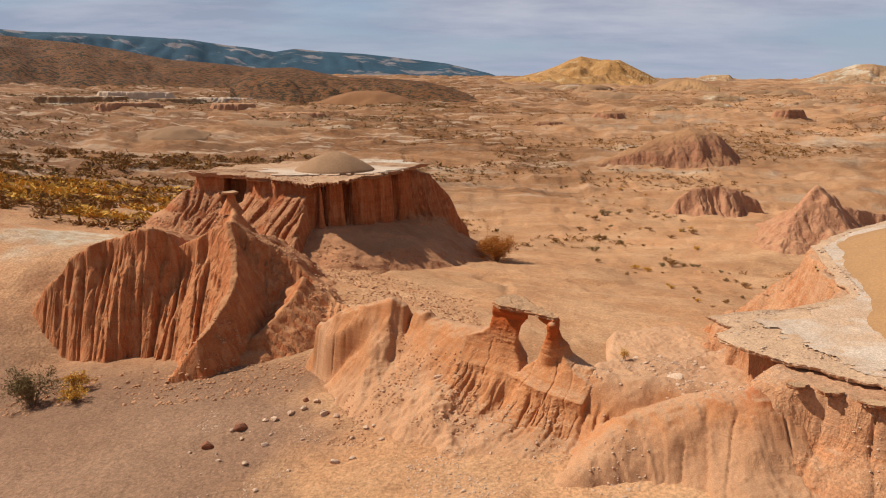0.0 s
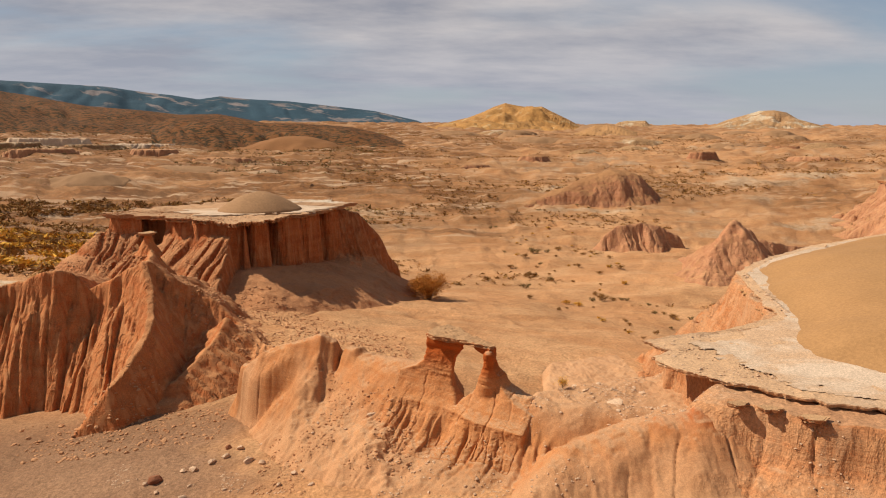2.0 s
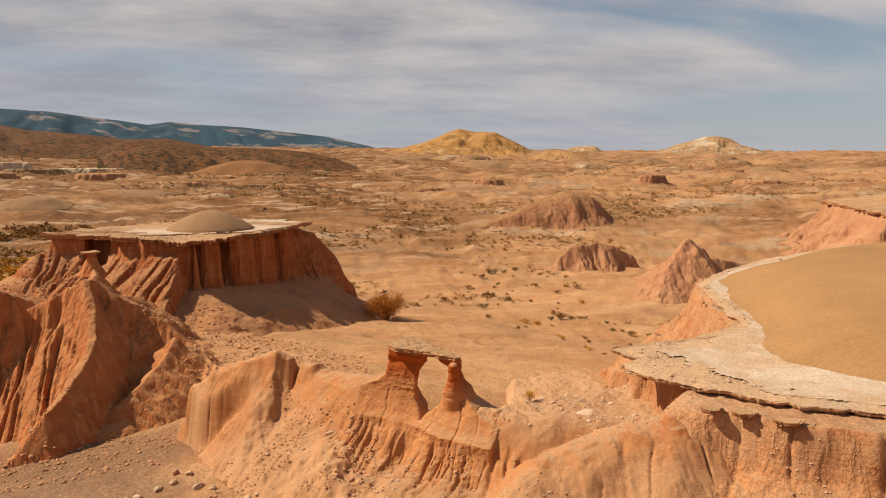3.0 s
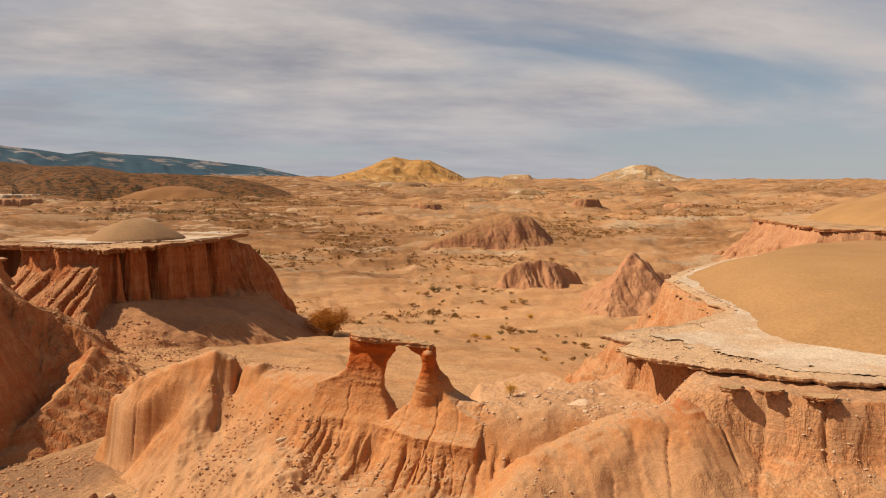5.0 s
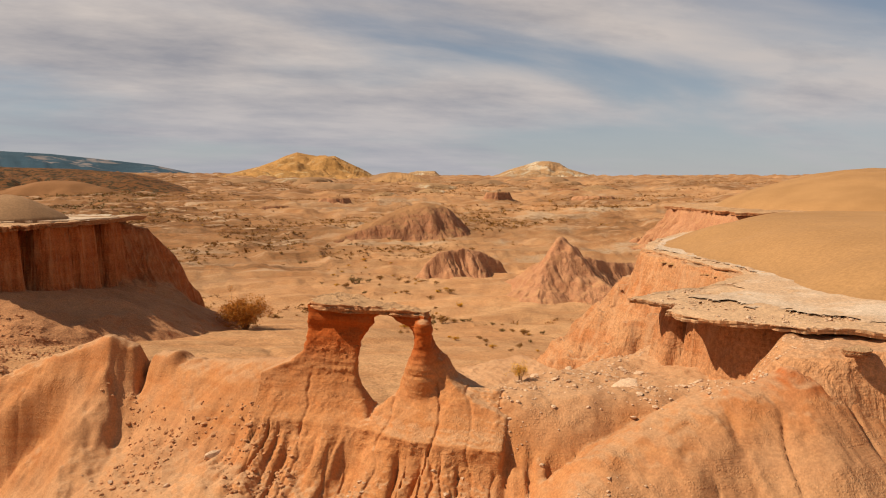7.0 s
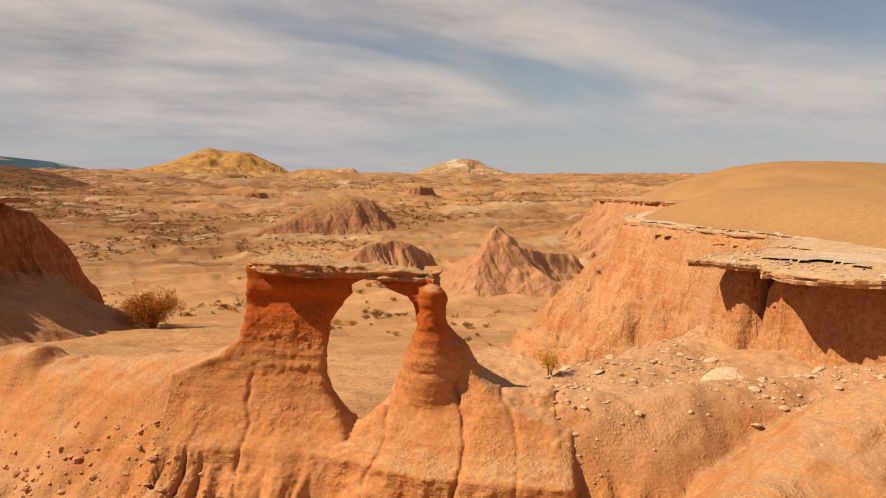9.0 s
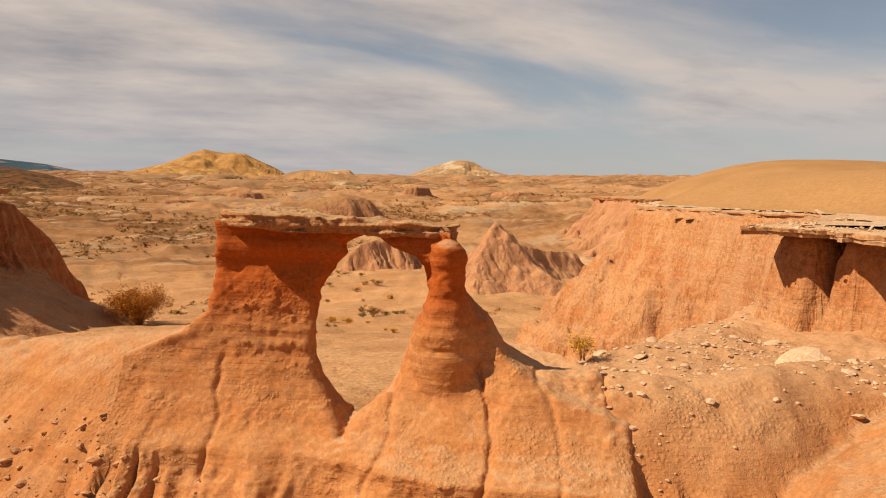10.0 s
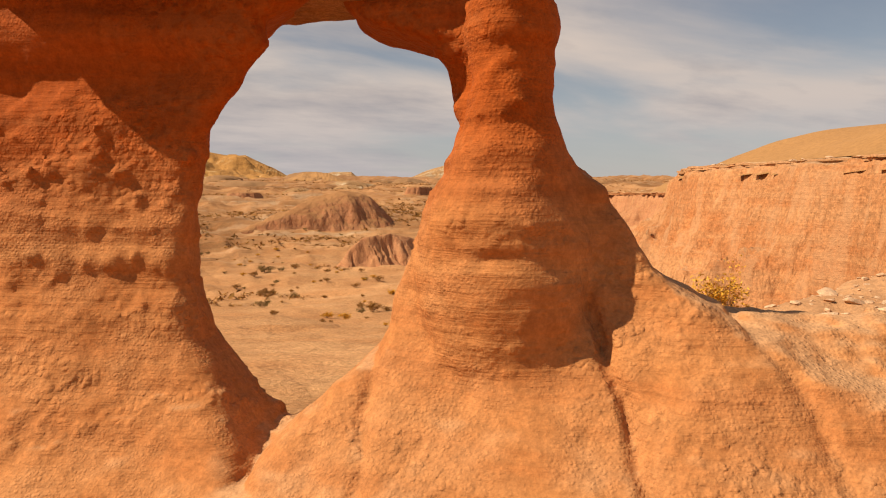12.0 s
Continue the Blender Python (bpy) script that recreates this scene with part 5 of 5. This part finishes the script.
small_mesa("small dark red flat-topped outcrop on the plain", 97, 209, 11.4, 4.5, 3.0, 0.3, mound_mat, 661, 2.2)
small_mesa("low brown ledge outcrop on the plain", 150, 255, 12.6, 6.0, 3.0, -0.3, mound_mat, 665, 1.6)
small_mesa("small pale outcrop on the brown plain", -70, 225, 10.6, 7.0, 3.5, 0.2, pink_mat, 671, 2.4)
small_mesa("small pale outcrop below the brown hills", -98, 215, 10.8, 9.0, 3.0, 0.4, pink_mat, 675, 2.6)
small_mesa("low pale ledge on the brown plain", -45, 205, 8.9, 8.0, 3.0, 0.1, pink_mat, 679, 1.6)
small_mesa("low reddish outcrop on the plain", 46, 215, 9.6, 5.0, 2.5, 0.0, mound_mat, 683, 1.4)
small_mesa("low reddish outcrop on the plain", 25, 190, 8.0, 4.0, 2.0, 0.2, mound_mat, 687, 1.2)
small_mesa("low pale outcrop on the plain", 130, 205, 10.2, 7.0, 3.0, -0.4, pink_mat, 691, 1.6)


# low silt mounds of the plain
def silt_hummock(label, cx, cy, r, h, mat, seed):
    def height(x, y):
        q = np.hypot((x - cx) / (1.3 * r), (y - cy) / (0.9 * r)) * (1 + 0.10 * fbm(x, y, r * 0.8, 3, 760 + seed))
        return ground_height(x, y) * np.minimum(q, 1) + (1 - np.minimum(q, 1)) * base + h * np.maximum(1 - q ** 2, 0) ** 1.2 - 0.4 * (q > 1)
    base = float(ground_height(np.array([float(cx)]), np.array([float(cy)]))[0])
    return thing("silt_hummock", label, "mound", patch_mesh("silt_hummock", height, cx - 1.5 * r, cx + 1.5 * r, cy - 1.1 * r, cy + 1.1 * r, r / 14), mat, group="far silt mounds")


for k, (cx, cy, r, h) in enumerate(((136, 436, 15, 4.2), (154, 336, 8, 3.0), (191, 316, 6, 2.2), (202, 349, 8, 2.6), (38, 378, 10, 2.6), (68, 362, 8, 2.4), (196, 379, 11, 2.6), (150, 358, 8, 2.2), (138, 277, 6, 1.8), (72, 329, 9, 2.0), (-60, 150, 6, 1.4), (-48, 178, 8, 1.6))):
    silt_hummock("smooth grey-brown silt mound on the plain", cx, cy, r, h, grey_dome_mat, k)
for k, (cx, cy, r, h) in enumerate(((89, 249, 6, 2.6), (64, 397, 11, 3.4), (69, 237, 5, 1.6), (162, 251, 7, 2.4), (110, 300, 8, 2.2))):
    silt_hummock("pale eroded clay mound on the plain", cx, cy, r, h, pale_mat, 30 + k)
silt_hummock("bare smooth brown mound before the scrub hill", -33, 272, 15, 3.6, brown_silt_mat, 44)
for k, (cx, cy, rx, drop) in enumerate(((-121, 231, 15, 2.0), (-111, 246, 12, 2.2), (-95, 242, 9, 1.6), (-83, 267, 14, 1.6), (-64, 240, 10, 1.4))):
    z = float(ground_height(np.array([float(cx)]), np.array([float(cy)]))[0])
    small_mesa("pale reddish cliff outcrop below the brown hills", cx, cy, z + drop, rx, 3.5, 0.35 - 0.05 * k, salt_mat if k % 2 else pale_mat, 800 + 4 * k, drop)

# ---- loose stones ----


def stone_mesh(name, seed, flat=0.6, n=2):
    bm = bmesh.new()
    bmesh.ops.create_icosphere(bm, subdivisions=n, radius=0.5)
    rnd = random.Random(seed)
    planes = [(Vector((rnd.gauss(0, 1), rnd.gauss(0, 1), rnd.gauss(0, 0.8))).normalized(), rnd.uniform(0.26, 0.42)) for _ in range(9)]
    for v in bm.verts:
        for nrm, far in planes:
            over = v.co.dot(nrm) - far
            if over > 0:
                v.co -= nrm * over
        v.co *= 1 + 0.10 * noise.noise(v.co * 5 + Vector((seed, 0, 0)))
        v.co.z *= flat
    me = bpy.data.meshes.new(name)
    bm.to_mesh(me)
    bm.free()
    return me


def top_height(x, y):
    x, y = np.atleast_1d(np.asarray(x, float)), np.atleast_1d(np.asarray(y, float))
    z = ground_height(x, y)
    for h, (x0, x1, y0, y1) in ((ridge_height, (-8, 11, 12.5, 31)), (butte_height, (-27, -3, 23, 54)), (mesa_height, (-27, 6, 42, 70)), (terrace_height, (3, 50, 6, 54)), (promontory_height, (6, 19, 9, 20))):
        m = (x > x0) & (x < x1) & (y > y0) & (y < y1)
        if m.any():
            z[m] = np.maximum(z[m], h(x[m], y[m]))
    for poly, top in ((TERRACE, 10.12), (MESA, 10.58)):
        z = np.where(outline_distance(x, y, poly)[0] < 0, np.maximum(z, top), z)
    return z


block_meshes = [stone_mesh("stone", k, 0.55, 1 if k % 2 else 2) for k in range(4)]
flag_meshes = [stone_mesh("flagstone", 20 + k, 0.26) for k in range(5)]
for m in block_meshes + flag_meshes:
    m.materials.append(stone_mat)
rubble_meshes = [stone_mesh("rubble_stone", 60 + k, 0.6, 1) for k in range(4)]
for m in rubble_meshes:
    m.materials.append(rubble_mat)
red_meshes = [stone_mesh("boulder", 40 + k, 0.85, 3) for k in range(2)]
for m in red_meshes:
    m.materials.append(boulder_mat)
rnd = random.Random(5)


def set_stone(me, x, y, size, label, category="stone", group="", tilt=12):
    ob = new(me.name.split(".")[0], me)
    z = float(top_height(x, y)[0])
    ob.location = (x, y, z + size * 0.08)
    ob.rotation_euler = (radians(rnd.uniform(-tilt, tilt)), radians(rnd.uniform(-tilt, tilt)), rnd.uniform(0, 6.28))
    k = size
    ob.scale = (k * rnd.uniform(0.8, 1.25), k * rnd.uniform(0.7, 1.1), k)
    return tagged(ob, label, category, group)


for x, y, s in ((-7.2, 22.0, 0.50), (-7.95, 20.95, 0.55), (-5.25, 24.0, 0.26)):
    set_stone(red_meshes[rnd.randrange(2)], x, y, s, "rounded dark red boulder on grey gravel", "boulder", "red boulders")
for x, y, s in ((-6.1, 22.6, 0.42), (-6.4, 22.5, 0.30), (-7.4, 21.9, 0.34), (-5.6, 23.0, 0.36), (-5.2, 23.3, 0.40), (-4.3, 22.6, 0.42), (-3.8, 22.2, 0.30), (-5.9, 20.6, 0.34), (-3.3, 18.9, 0.42), (-6.9, 21.3, 0.26), (-4.8, 23.8, 0.3), (-2.6, 21.0, 0.3), (-2.0, 20.1, 0.26), (-3.0, 20.4, 0.22)):
    set_stone(block_meshes[rnd.randrange(4)], x, y, s, "pale angular stone lying on gravel", "stone", "pale stones", 25)


def strew(count, box, sizes, kinds, label, group, test=None, seed=1):
    r = random.Random(seed)
    made = 0
    tries = 0
    while made < count and tries < count * 30:
        tries += 1
        x, y = r.uniform(box[0], box[1]), r.uniform(box[2], box[3])
        if test and not test(x, y):
            continue
        size = sizes[0] + (sizes[1] - sizes[0]) * r.random() ** 2.5
        set_stone(kinds[r.randrange(len(kinds))], x, y, size, label, "stone", group, 22)
        made += 1


strew(70, (-8.5, -0.5, 17.0, 23.5), (0.05, 0.26), block_meshes, "pale angular stone lying on gravel", "gravel stones", lambda x, y: float(vn(np.array([x / 1.6]), np.array([y / 1.6]), 921)[0]) > -0.1, 18)
# flags fallen from the slab on to the bench, and rubble below the crest
strew(46, (5.6, 9.6, 19.4, 22.4), (0.06, 0.24), flag_meshes, "flat pale flagstone lying on the dusty bench", "fallen flagstones", lambda x, y: abs(y - (21.9 - 0.40 * (x - 6.0))) < 0.45, 11)
strew(45, (6.4, 9.4, 17.4, 19.0), (0.04, 0.2), flag_meshes + block_meshes, "broken pale slab piece on the orange slope", "slope rubble", None, 12)
strew(60, (-1.5, 6.0, 15.5, 19.6), (0.05, 0.16), block_meshes, "small pale stone on the orange slope", "slope stones", None, 13)
strew(60, (-9.5, 1.0, 33.0, 47.0), (0.12, 0.45), rubble_meshes, "weathered reddish stone on the rubble slope", "slope boulders", lambda x, y: abs(y - (36 - 1.1 * (x + 6))) < 5, 14)
strew(45, (-17.0, -8.0, 25.5, 30.0), (0.10, 0.35), rubble_meshes, "reddish rubble stone at the butte's foot", "foot rubble", None, 15)
strew(55, (8.3, 14.5, 16.5, 24.5), (0.05, 0.20), flag_meshes, "thin broken flag on the pale slab's edge", "slab fragments", lambda x, y: -0.9 < float(outline_distance(np.array([x]), np.array([y]), TERRACE)[0][0]) < -0.25, 16)
strew(50, (14.5, 21.0, 24.5, 39.0), (0.08, 0.35), flag_meshes, "thin broken flag on the pale slab's edge", "slab fragments", lambda x, y: -0.7 < float(outline_distance(np.array([x]), np.array([y]), TERRACE)[0][0]) < -0.2, 17)
set_stone(block_meshes[1], -0.24, 22.1, 0.34, "dark flat stone stuck in the pale slope")
set_stone(flag_meshes[2], 6.95, 19.45, 0.5, "tilted flagstone standing on the bench", tilt=40)


def pebbles(name, label, count, box, sizes, test, mat, seed):
    """Stones too many to count, in one mesh."""
    r = np.random.RandomState(seed)
    x, y = r.uniform(box[0], box[1], count * 3), r.uniform(box[2], box[3], count * 3)
    keep = test(x, y)
    x, y = x[keep][:count], y[keep][:count]
    z = top_height(x, y)
    n = len(x)
    size = sizes[0] + (sizes[1] - sizes[0]) * r.rand(n) ** 3
    t = (1 + 5 ** 0.5) / 2
    ico = np.array([(-1, t, 0), (1, t, 0), (-1, -t, 0), (1, -t, 0), (0, -1, t), (0, 1, t), (0, -1, -t), (0, 1, -t), (t, 0, -1), (t, 0, 1), (-t, 0, -1), (-t, 0, 1)]) / 1.9
    fc = np.array([(0, 11, 5), (0, 5, 1), (0, 1, 7), (0, 7, 10), (0, 10, 11), (1, 5, 9), (5, 11, 4), (11, 10, 2), (10, 7, 6), (7, 1, 8), (3, 9, 4), (3, 4, 2), (3, 2, 6), (3, 6, 8), (3, 8, 9), (4, 9, 5), (2, 4, 11), (6, 2, 10), (8, 6, 7), (9, 8, 1)])
    v = ico[None] * r.uniform(0.6, 1.2, (n, 12, 1)) * (size[:, None, None] * 0.5) * np.stack([r.uniform(0.7, 1.3, n), r.uniform(0.7, 1.3, n), r.uniform(0.35, 0.8, n)], 1)[:, None, :]
    a = r.uniform(0, 6.28, n)
    c, s = np.cos(a)[:, None], np.sin(a)[:, None]
    v = np.stack([v[:, :, 0] * c - v[:, :, 1] * s + x[:, None], v[:, :, 0] * s + v[:, :, 1] * c + y[:, None], v[:, :, 2] + z[:, None] + 0.05 * size[:, None]], -1)
    f = fc[None] + 12 * np.arange(n)[:, None, None]
    thing(name, label, "stones", mesh_from(name, v.reshape(-1, 3), f.reshape(-1, 3), False), mat, kind="stuff")


pebbles("slope_pebbles", "small pale and orange stones strewn over the slopes", 7500, (-9, 11, 12, 24), (0.015, 0.10), lambda x, y: (vn(x / 1.5, y / 1.5, 901) > -0.05) & ((x > -1) | (vn(x / 0.8, y / 0.8, 902) > 0.3)) & ~((np.abs(in_arch(x, y)[0]) < 2.4) & (in_arch(x, y)[1] < 1.3)) & ((y < 20.2) | (x < -4) | (x > 5)), stone_mat, 21)
pebbles("debris_grit", "small orange and tan stones on the slope below the ridge", 1600, (-3.8, 1.6, 19.5, 25.0), (0.02, 0.13), lambda x, y: (path_near(x, y, RIDGE)[0] > 0.9) & (path_near(x, y, RIDGE)[3] > 0) & (vn(x / 0.7, y / 0.7, 906) > 0.05), rubble_mat, 24)
pebbles("bench_pebbles", "small broken flags and grit on the bench", 1100, (5.2, 10, 18.2, 23), (0.012, 0.07), lambda x, y: (np.abs(y - (21.8 - 0.40 * (x - 6.0))) < 0.8) | (vn(x / 0.9, y / 0.9, 903) > 0.5), stone_mat, 22)
pebbles("rubble_grit", "loose reddish rubble on the slope below the mesa", 8000, (-24, 3, 25, 55), (0.05, 0.22), lambda x, y: (vn(x / 2.5, y / 2.5, 904) > 0.0) & (((x < -6) & (y < 30)) | (np.abs(y - (38 - 1.0 * (x + 6))) < 7)), rubble_mat, 23)

# ---- plants ----
bush_mat = plain("golden_brown_leaf", (0.44, 0.17, 0.032), vary=0.45)


def leaf_cloud(rng, centres, radii, count, size, squash=0.85):
    """Small leaf blades round the given clumps."""
    pick = rng.randint(0, len(centres), count)
    p = rng.normal(size=(count, 3))
    p /= np.linalg.norm(p, axis=1)[:, None]
    p *= (rng.rand(count) ** 0.4)[:, None]
    p[:, 2] *= squash
    c = centres[pick] + p * radii[pick][:, None]
    d1 = rng.normal(size=(count, 3)); d1 /= np.linalg.norm(d1, axis=1)[:, None]
    d1[:, 2] = np.abs(d1[:, 2]) * 0.8
    d2 = np.cross(d1, rng.normal(size=(count, 3))); d2 /= np.linalg.norm(d2, axis=1)[:, None] + 1e-9
    ln, wd = size * rng.uniform(0.6, 1.4, (count, 1)), size * rng.uniform(0.2, 0.4, (count, 1))
    v = np.stack([c - d2 * wd, c + d1 * ln * 0.5 - d2 * wd * 0.3, c + d1 * ln, c + d1 * ln * 0.4 + d2 * wd], 1)
    f = np.arange(count * 4).reshape(-1, 4)
    return v.reshape(-1, 3), f


def twig_mesh(name, rng, count, height, spread, thick):
    """Forked stems from one root, each a tapered three-sided tube."""
    verts, faces = [], []

    def tube(points, r0, r1):
        base = len(verts)
        m = len(points)
        for k, p in enumerate(points):
            r = r0 + (r1 - r0) * k / (m - 1)
            for a in (0, 2.1, 4.2):
                verts.append((p[0] + r * math.cos(a), p[1] + r * math.sin(a), p[2]))
        for k in range(m - 1):
            for a in range(3):
                b = (a + 1) % 3
                faces.append((base + 3 * k + a, base + 3 * k + b, base + 3 * k + 3 + b, base + 3 * k + 3 + a))
    tips = []
    for _ in range(count):
        a, lean = rng.uniform(0, 6.28), rng.uniform(0.1, 1.0) * spread
        end = np.array([lean * math.cos(a), lean * math.sin(a), height * rng.uniform(0.5, 0.95)])
        pts = [end * t + np.array([0, 0, 0.25 * height * t * (1 - t)]) + rng.normal(size=3) * 0.04 * height * t for t in np.linspace(0, 1, 5)]
        pts[0] = np.array([0.05 * math.cos(a), 0.05 * math.sin(a), -0.06])
        tube(pts, thick, thick * 0.35)
        tips.append(pts[-1]); tips.append(pts[-2])
        for _ in range(3):
            s = pts[rng.randint(2, 4)]
            e = s + rng.normal(size=3) * 0.22 * height + np.array([0, 0, 0.16 * height])
            tube([s, (s + e) / 2 + rng.normal(size=3) * 0.02 * height, e], thick * 0.5, thick * 0.2)
            tips.append(e)
    me = bpy.data.meshes.new(name)
    me.from_pydata([tuple(v) for v in verts], [], faces)
    me.update()
    return me, np.array(tips)


def make_bush(name, label, at, height, spread, leaves, leaf, mat, seed, stems=16, category="bush", group="", clump=0.22, thick=0.03):
    rng = np.random.RandomState(seed)
    ob = thing(name, label, category, at=at, group=group)
    tw, tips = twig_mesh("stems", rng, stems, height, spread, thick)
    part("stems", tw, twig_mat, ob)
    v, f = leaf_cloud(rng, tips, np.full(len(tips), clump * height) * rng.uniform(0.6, 1.3, len(tips)), leaves, leaf)
    v[:, 2] = np.maximum(v[:, 2], 0.02)
    part("foliage", mesh_from("foliage", v, f, False), mat, ob)
    return ob


def on_top(x, y, dz=0.0):
    return (x, y, float(top_height(x, y)[0]) + dz)


make_bush("desert_bush", "large sparse golden-brown desert bush on bare sand", on_top(3.85, 56.2), 1.8, 1.65, 16000, 0.11, bush_mat, 31, 56)
make_bush("scrub_bush", "dark olive thorn bush at the butte's foot", on_top(-17.6, 26.9), 1.3, 1.4, 3600, 0.10, dark_leaf_mat, 32, 22)
make_bush("grass_bush", "golden dry grass bush beside a thorn bush", on_top(-15.6, 26.6), 0.55, 0.6, 900, 0.10, gold_leaf_mat, 33, 14)
make_bush("grass_bush", "golden dry grass bush behind a thorn bush", on_top(-16.4, 28.2), 0.7, 0.8, 1200, 0.10, gold_leaf_mat, 34, 14)
make_bush("twiggy_tuft", "small golden twiggy plant among flagstones", on_top(6.0, 21.8), 0.32, 0.15, 1100, 0.03, gold_leaf_mat, 35, 12, "plant", clump=0.22, thick=0.006)
make_bush("dry_twig", "bare dark twig behind the arch's foot", on_top(3.55, 23.3), 0.3, 0.14, 24, 0.03, leaf_mat, 36, 8, "plant", clump=0.1, thick=0.006)
make_bush("yellow_herb", "small yellow-leaved herb on sand behind the arch", on_top(3.9, 23.9), 0.16, 0.2, 260, 0.04, gold_leaf_mat, 37, 8, "plant", clump=0.4, thick=0.005)

shrub_sources = [make_bush("shrub", "low olive-brown desert shrub on bare sand", (0, 0, 0), 0.42, 0.52, 700, 0.09, leaf_mat, 41, 10, "shrub", "valley shrubs", 0.3, 0.015),
                 make_bush("shrub", "low golden desert shrub on bare sand", (0, 0, 0), 0.34, 0.5, 600, 0.09, gold_leaf_mat, 42, 10, "shrub", "valley shrubs", 0.3, 0.015),
                 make_bush("shrub", "low dark desert shrub on bare sand", (0, 0, 0), 0.46, 0.55, 800, 0.09, dark_leaf_mat, 43, 10, "shrub", "valley shrubs", 0.3, 0.015)]
spots = [(20.3, 62.4, 1.3, 2), (25.0, 69.4, 0.9, 0), (14.4, 68.5, 1.0, 0), (19.0, 86.0, 1.3, 2), (17.2, 83.0, 0.9, 0), (22.5, 88.0, 0.9, 0), (16.5, 61.0, 0.9, 1), (17.5, 60.3, 1.0, 1), (13.5, 62.5, 0.6, 0), (15.8, 74.0, 0.9, 0), (18.0, 73.0, 0.8, 2), (27.0, 77.0, 0.9, 0), (24.0, 55.0, 0.8, 0)]
rs = random.Random(77)
while len(spots) < 120:
    x, y = rs.uniform(-6, 48), rs.uniform(44, 124)
    if float(vn(np.array([x / 11]), np.array([y / 11]), 905)[0]) + 0.35 * rs.random() < 0.12:
        continue
    if x < 14 and y < 110:
        continue
    g0 = float(ground_height(np.array([x]), np.array([y]))[0])
    if float(top_height(x, y)[0]) > g0 + 0.05 or (28 < x < 56 and 64 < y < 100):
        continue
    spots.append((x, y, rs.uniform(0.25, 0.75), rs.choice((0, 0, 0, 1, 2))))
for k, (x, y, size, kind) in enumerate(spots):
    src = shrub_sources[kind]
    m = pose(*on_top(x, y), 0, 0, rs.uniform(0, 360)) @ Matrix.Diagonal((size * rs.uniform(0.9, 1.3), size * rs.uniform(0.9, 1.2), size, 1))
    if k < 3:
        shrub_sources[k].matrix_basis = pose(*on_top(*spots[k][:2]), 0, 0, 40 * k) @ Matrix.Diagonal((spots[k][2],) * 3 + (1,))
    else:
        ob = copy_thing(src, pose(0, 0, 0))
        ob.matrix_basis = m


def scrub(name, label, count, test, box, sizes, mat, seed, blades=14, height=None, polar=False):
    """Far scrub in one mesh: every plant a low clump of a few broad blades."""
    r = np.random.RandomState(seed)
    n = count * 8
    if polar:
        a, d = np.radians(r.uniform(box[0], box[1], n)), np.sqrt(r.uniform(box[2] ** 2, box[3] ** 2, n))
        x, y = d * np.sin(a), d * np.cos(a)
    else:
        x, y = r.uniform(box[0], box[1], n), r.uniform(box[2], box[3], n)
    keep = test(x, y)
    x, y = x[keep][:count], y[keep][:count]
    z = ground_height(x, y) if height is None else height(x, y)
    size = r.uniform(*sizes, len(x)) * (0.6 + 0.8 * r.rand(len(x)) ** 2)
    m = len(x)
    c = r.normal(size=(m, blades, 3)) * np.array([0.34, 0.34, 0.16]) + np.array([0, 0, 0.30])
    d1 = r.normal(size=(m, blades, 3)) * 0.32
    d2 = r.normal(size=(m, blades, 3)) * 0.32
    v = np.stack([c - d1 * 0.5, c + d2 * 0.5, c + d1], 2) * size[:, None, None, None]
    v[..., 2] = np.maximum(v[..., 2] * 0.8, -0.05)
    v = v + np.stack([x, y, z], 1)[:, None, None, :]
    f = np.arange(m * blades * 3).reshape(-1, 3)
    thing(name, label, "scrub", mesh_from(name, v.reshape(-1, 3), f, False), mat, kind="stuff")


off_hills = lambda x, y: ~((x > 28) & (x < 54) & (y > 64) & (y < 98)) & ~((x > 24) & (x < 54) & (y > 118) & (y < 142)) & ~((x > 8) & (x < 50) & (y < 52)) & ~((x > 56) & (y < 120) & (x < 160))
scrub("gold_scrub", "dense golden and olive scrub beside the mesa", 3600, lambda x, y: (vn(x / 7, y / 4, 911) + 0.5 * vn(x / 2.5, y / 2, 912) > 0.0) & ((x < -22) | (y > 66)) & (np.abs(y - 74 - 0.15 * (x + 40)) < 20) & ((x < -16) & (y > 0)), (-75, 0, 52, 100), (0.5, 1.1), gold_leaf_mat, 51)
scrub("olive_scrub", "olive-brown scrub in patches on the plain", 3400, lambda x, y: (vn(x / 9, y / 5, 913) + 0.5 * vn(x / 3, y / 2.5, 914) > 0.12) & ((x < -22) | (y > 66)) & (x < -16), (-90, 8, 50, 130), (0.5, 1.2), leaf_mat, 52)
scrub("valley_scrub", "sparse low scrub across the valley", 2600, lambda x, y: off_hills(x, y) & (vn(x / 13, y / 8, 915) > 0.1), (-10, 110, 60, 170), (0.25, 0.65), leaf_mat, 53)
scrub("plain_scrub", "distant scrub in bands across the plain", 13000, lambda x, y: off_hills(x, y) & (vn(x / 45, y / 14, 916) + 0.4 * vn(x / 12, y / 6, 917) > 0.15), (-42, 52, 130, 420), (0.45, 1.0), leaf_mat, 54, 7, polar=True)
scrub("dark_scrub", "dark scrub on the brown plain", 7000, lambda x, y: off_hills(x, y) & (vn(x / 35, y / 20, 918) > -0.1), (-44, 0, 110, 400), (0.5, 1.1), dark_leaf_mat, 55, 8, polar=True)
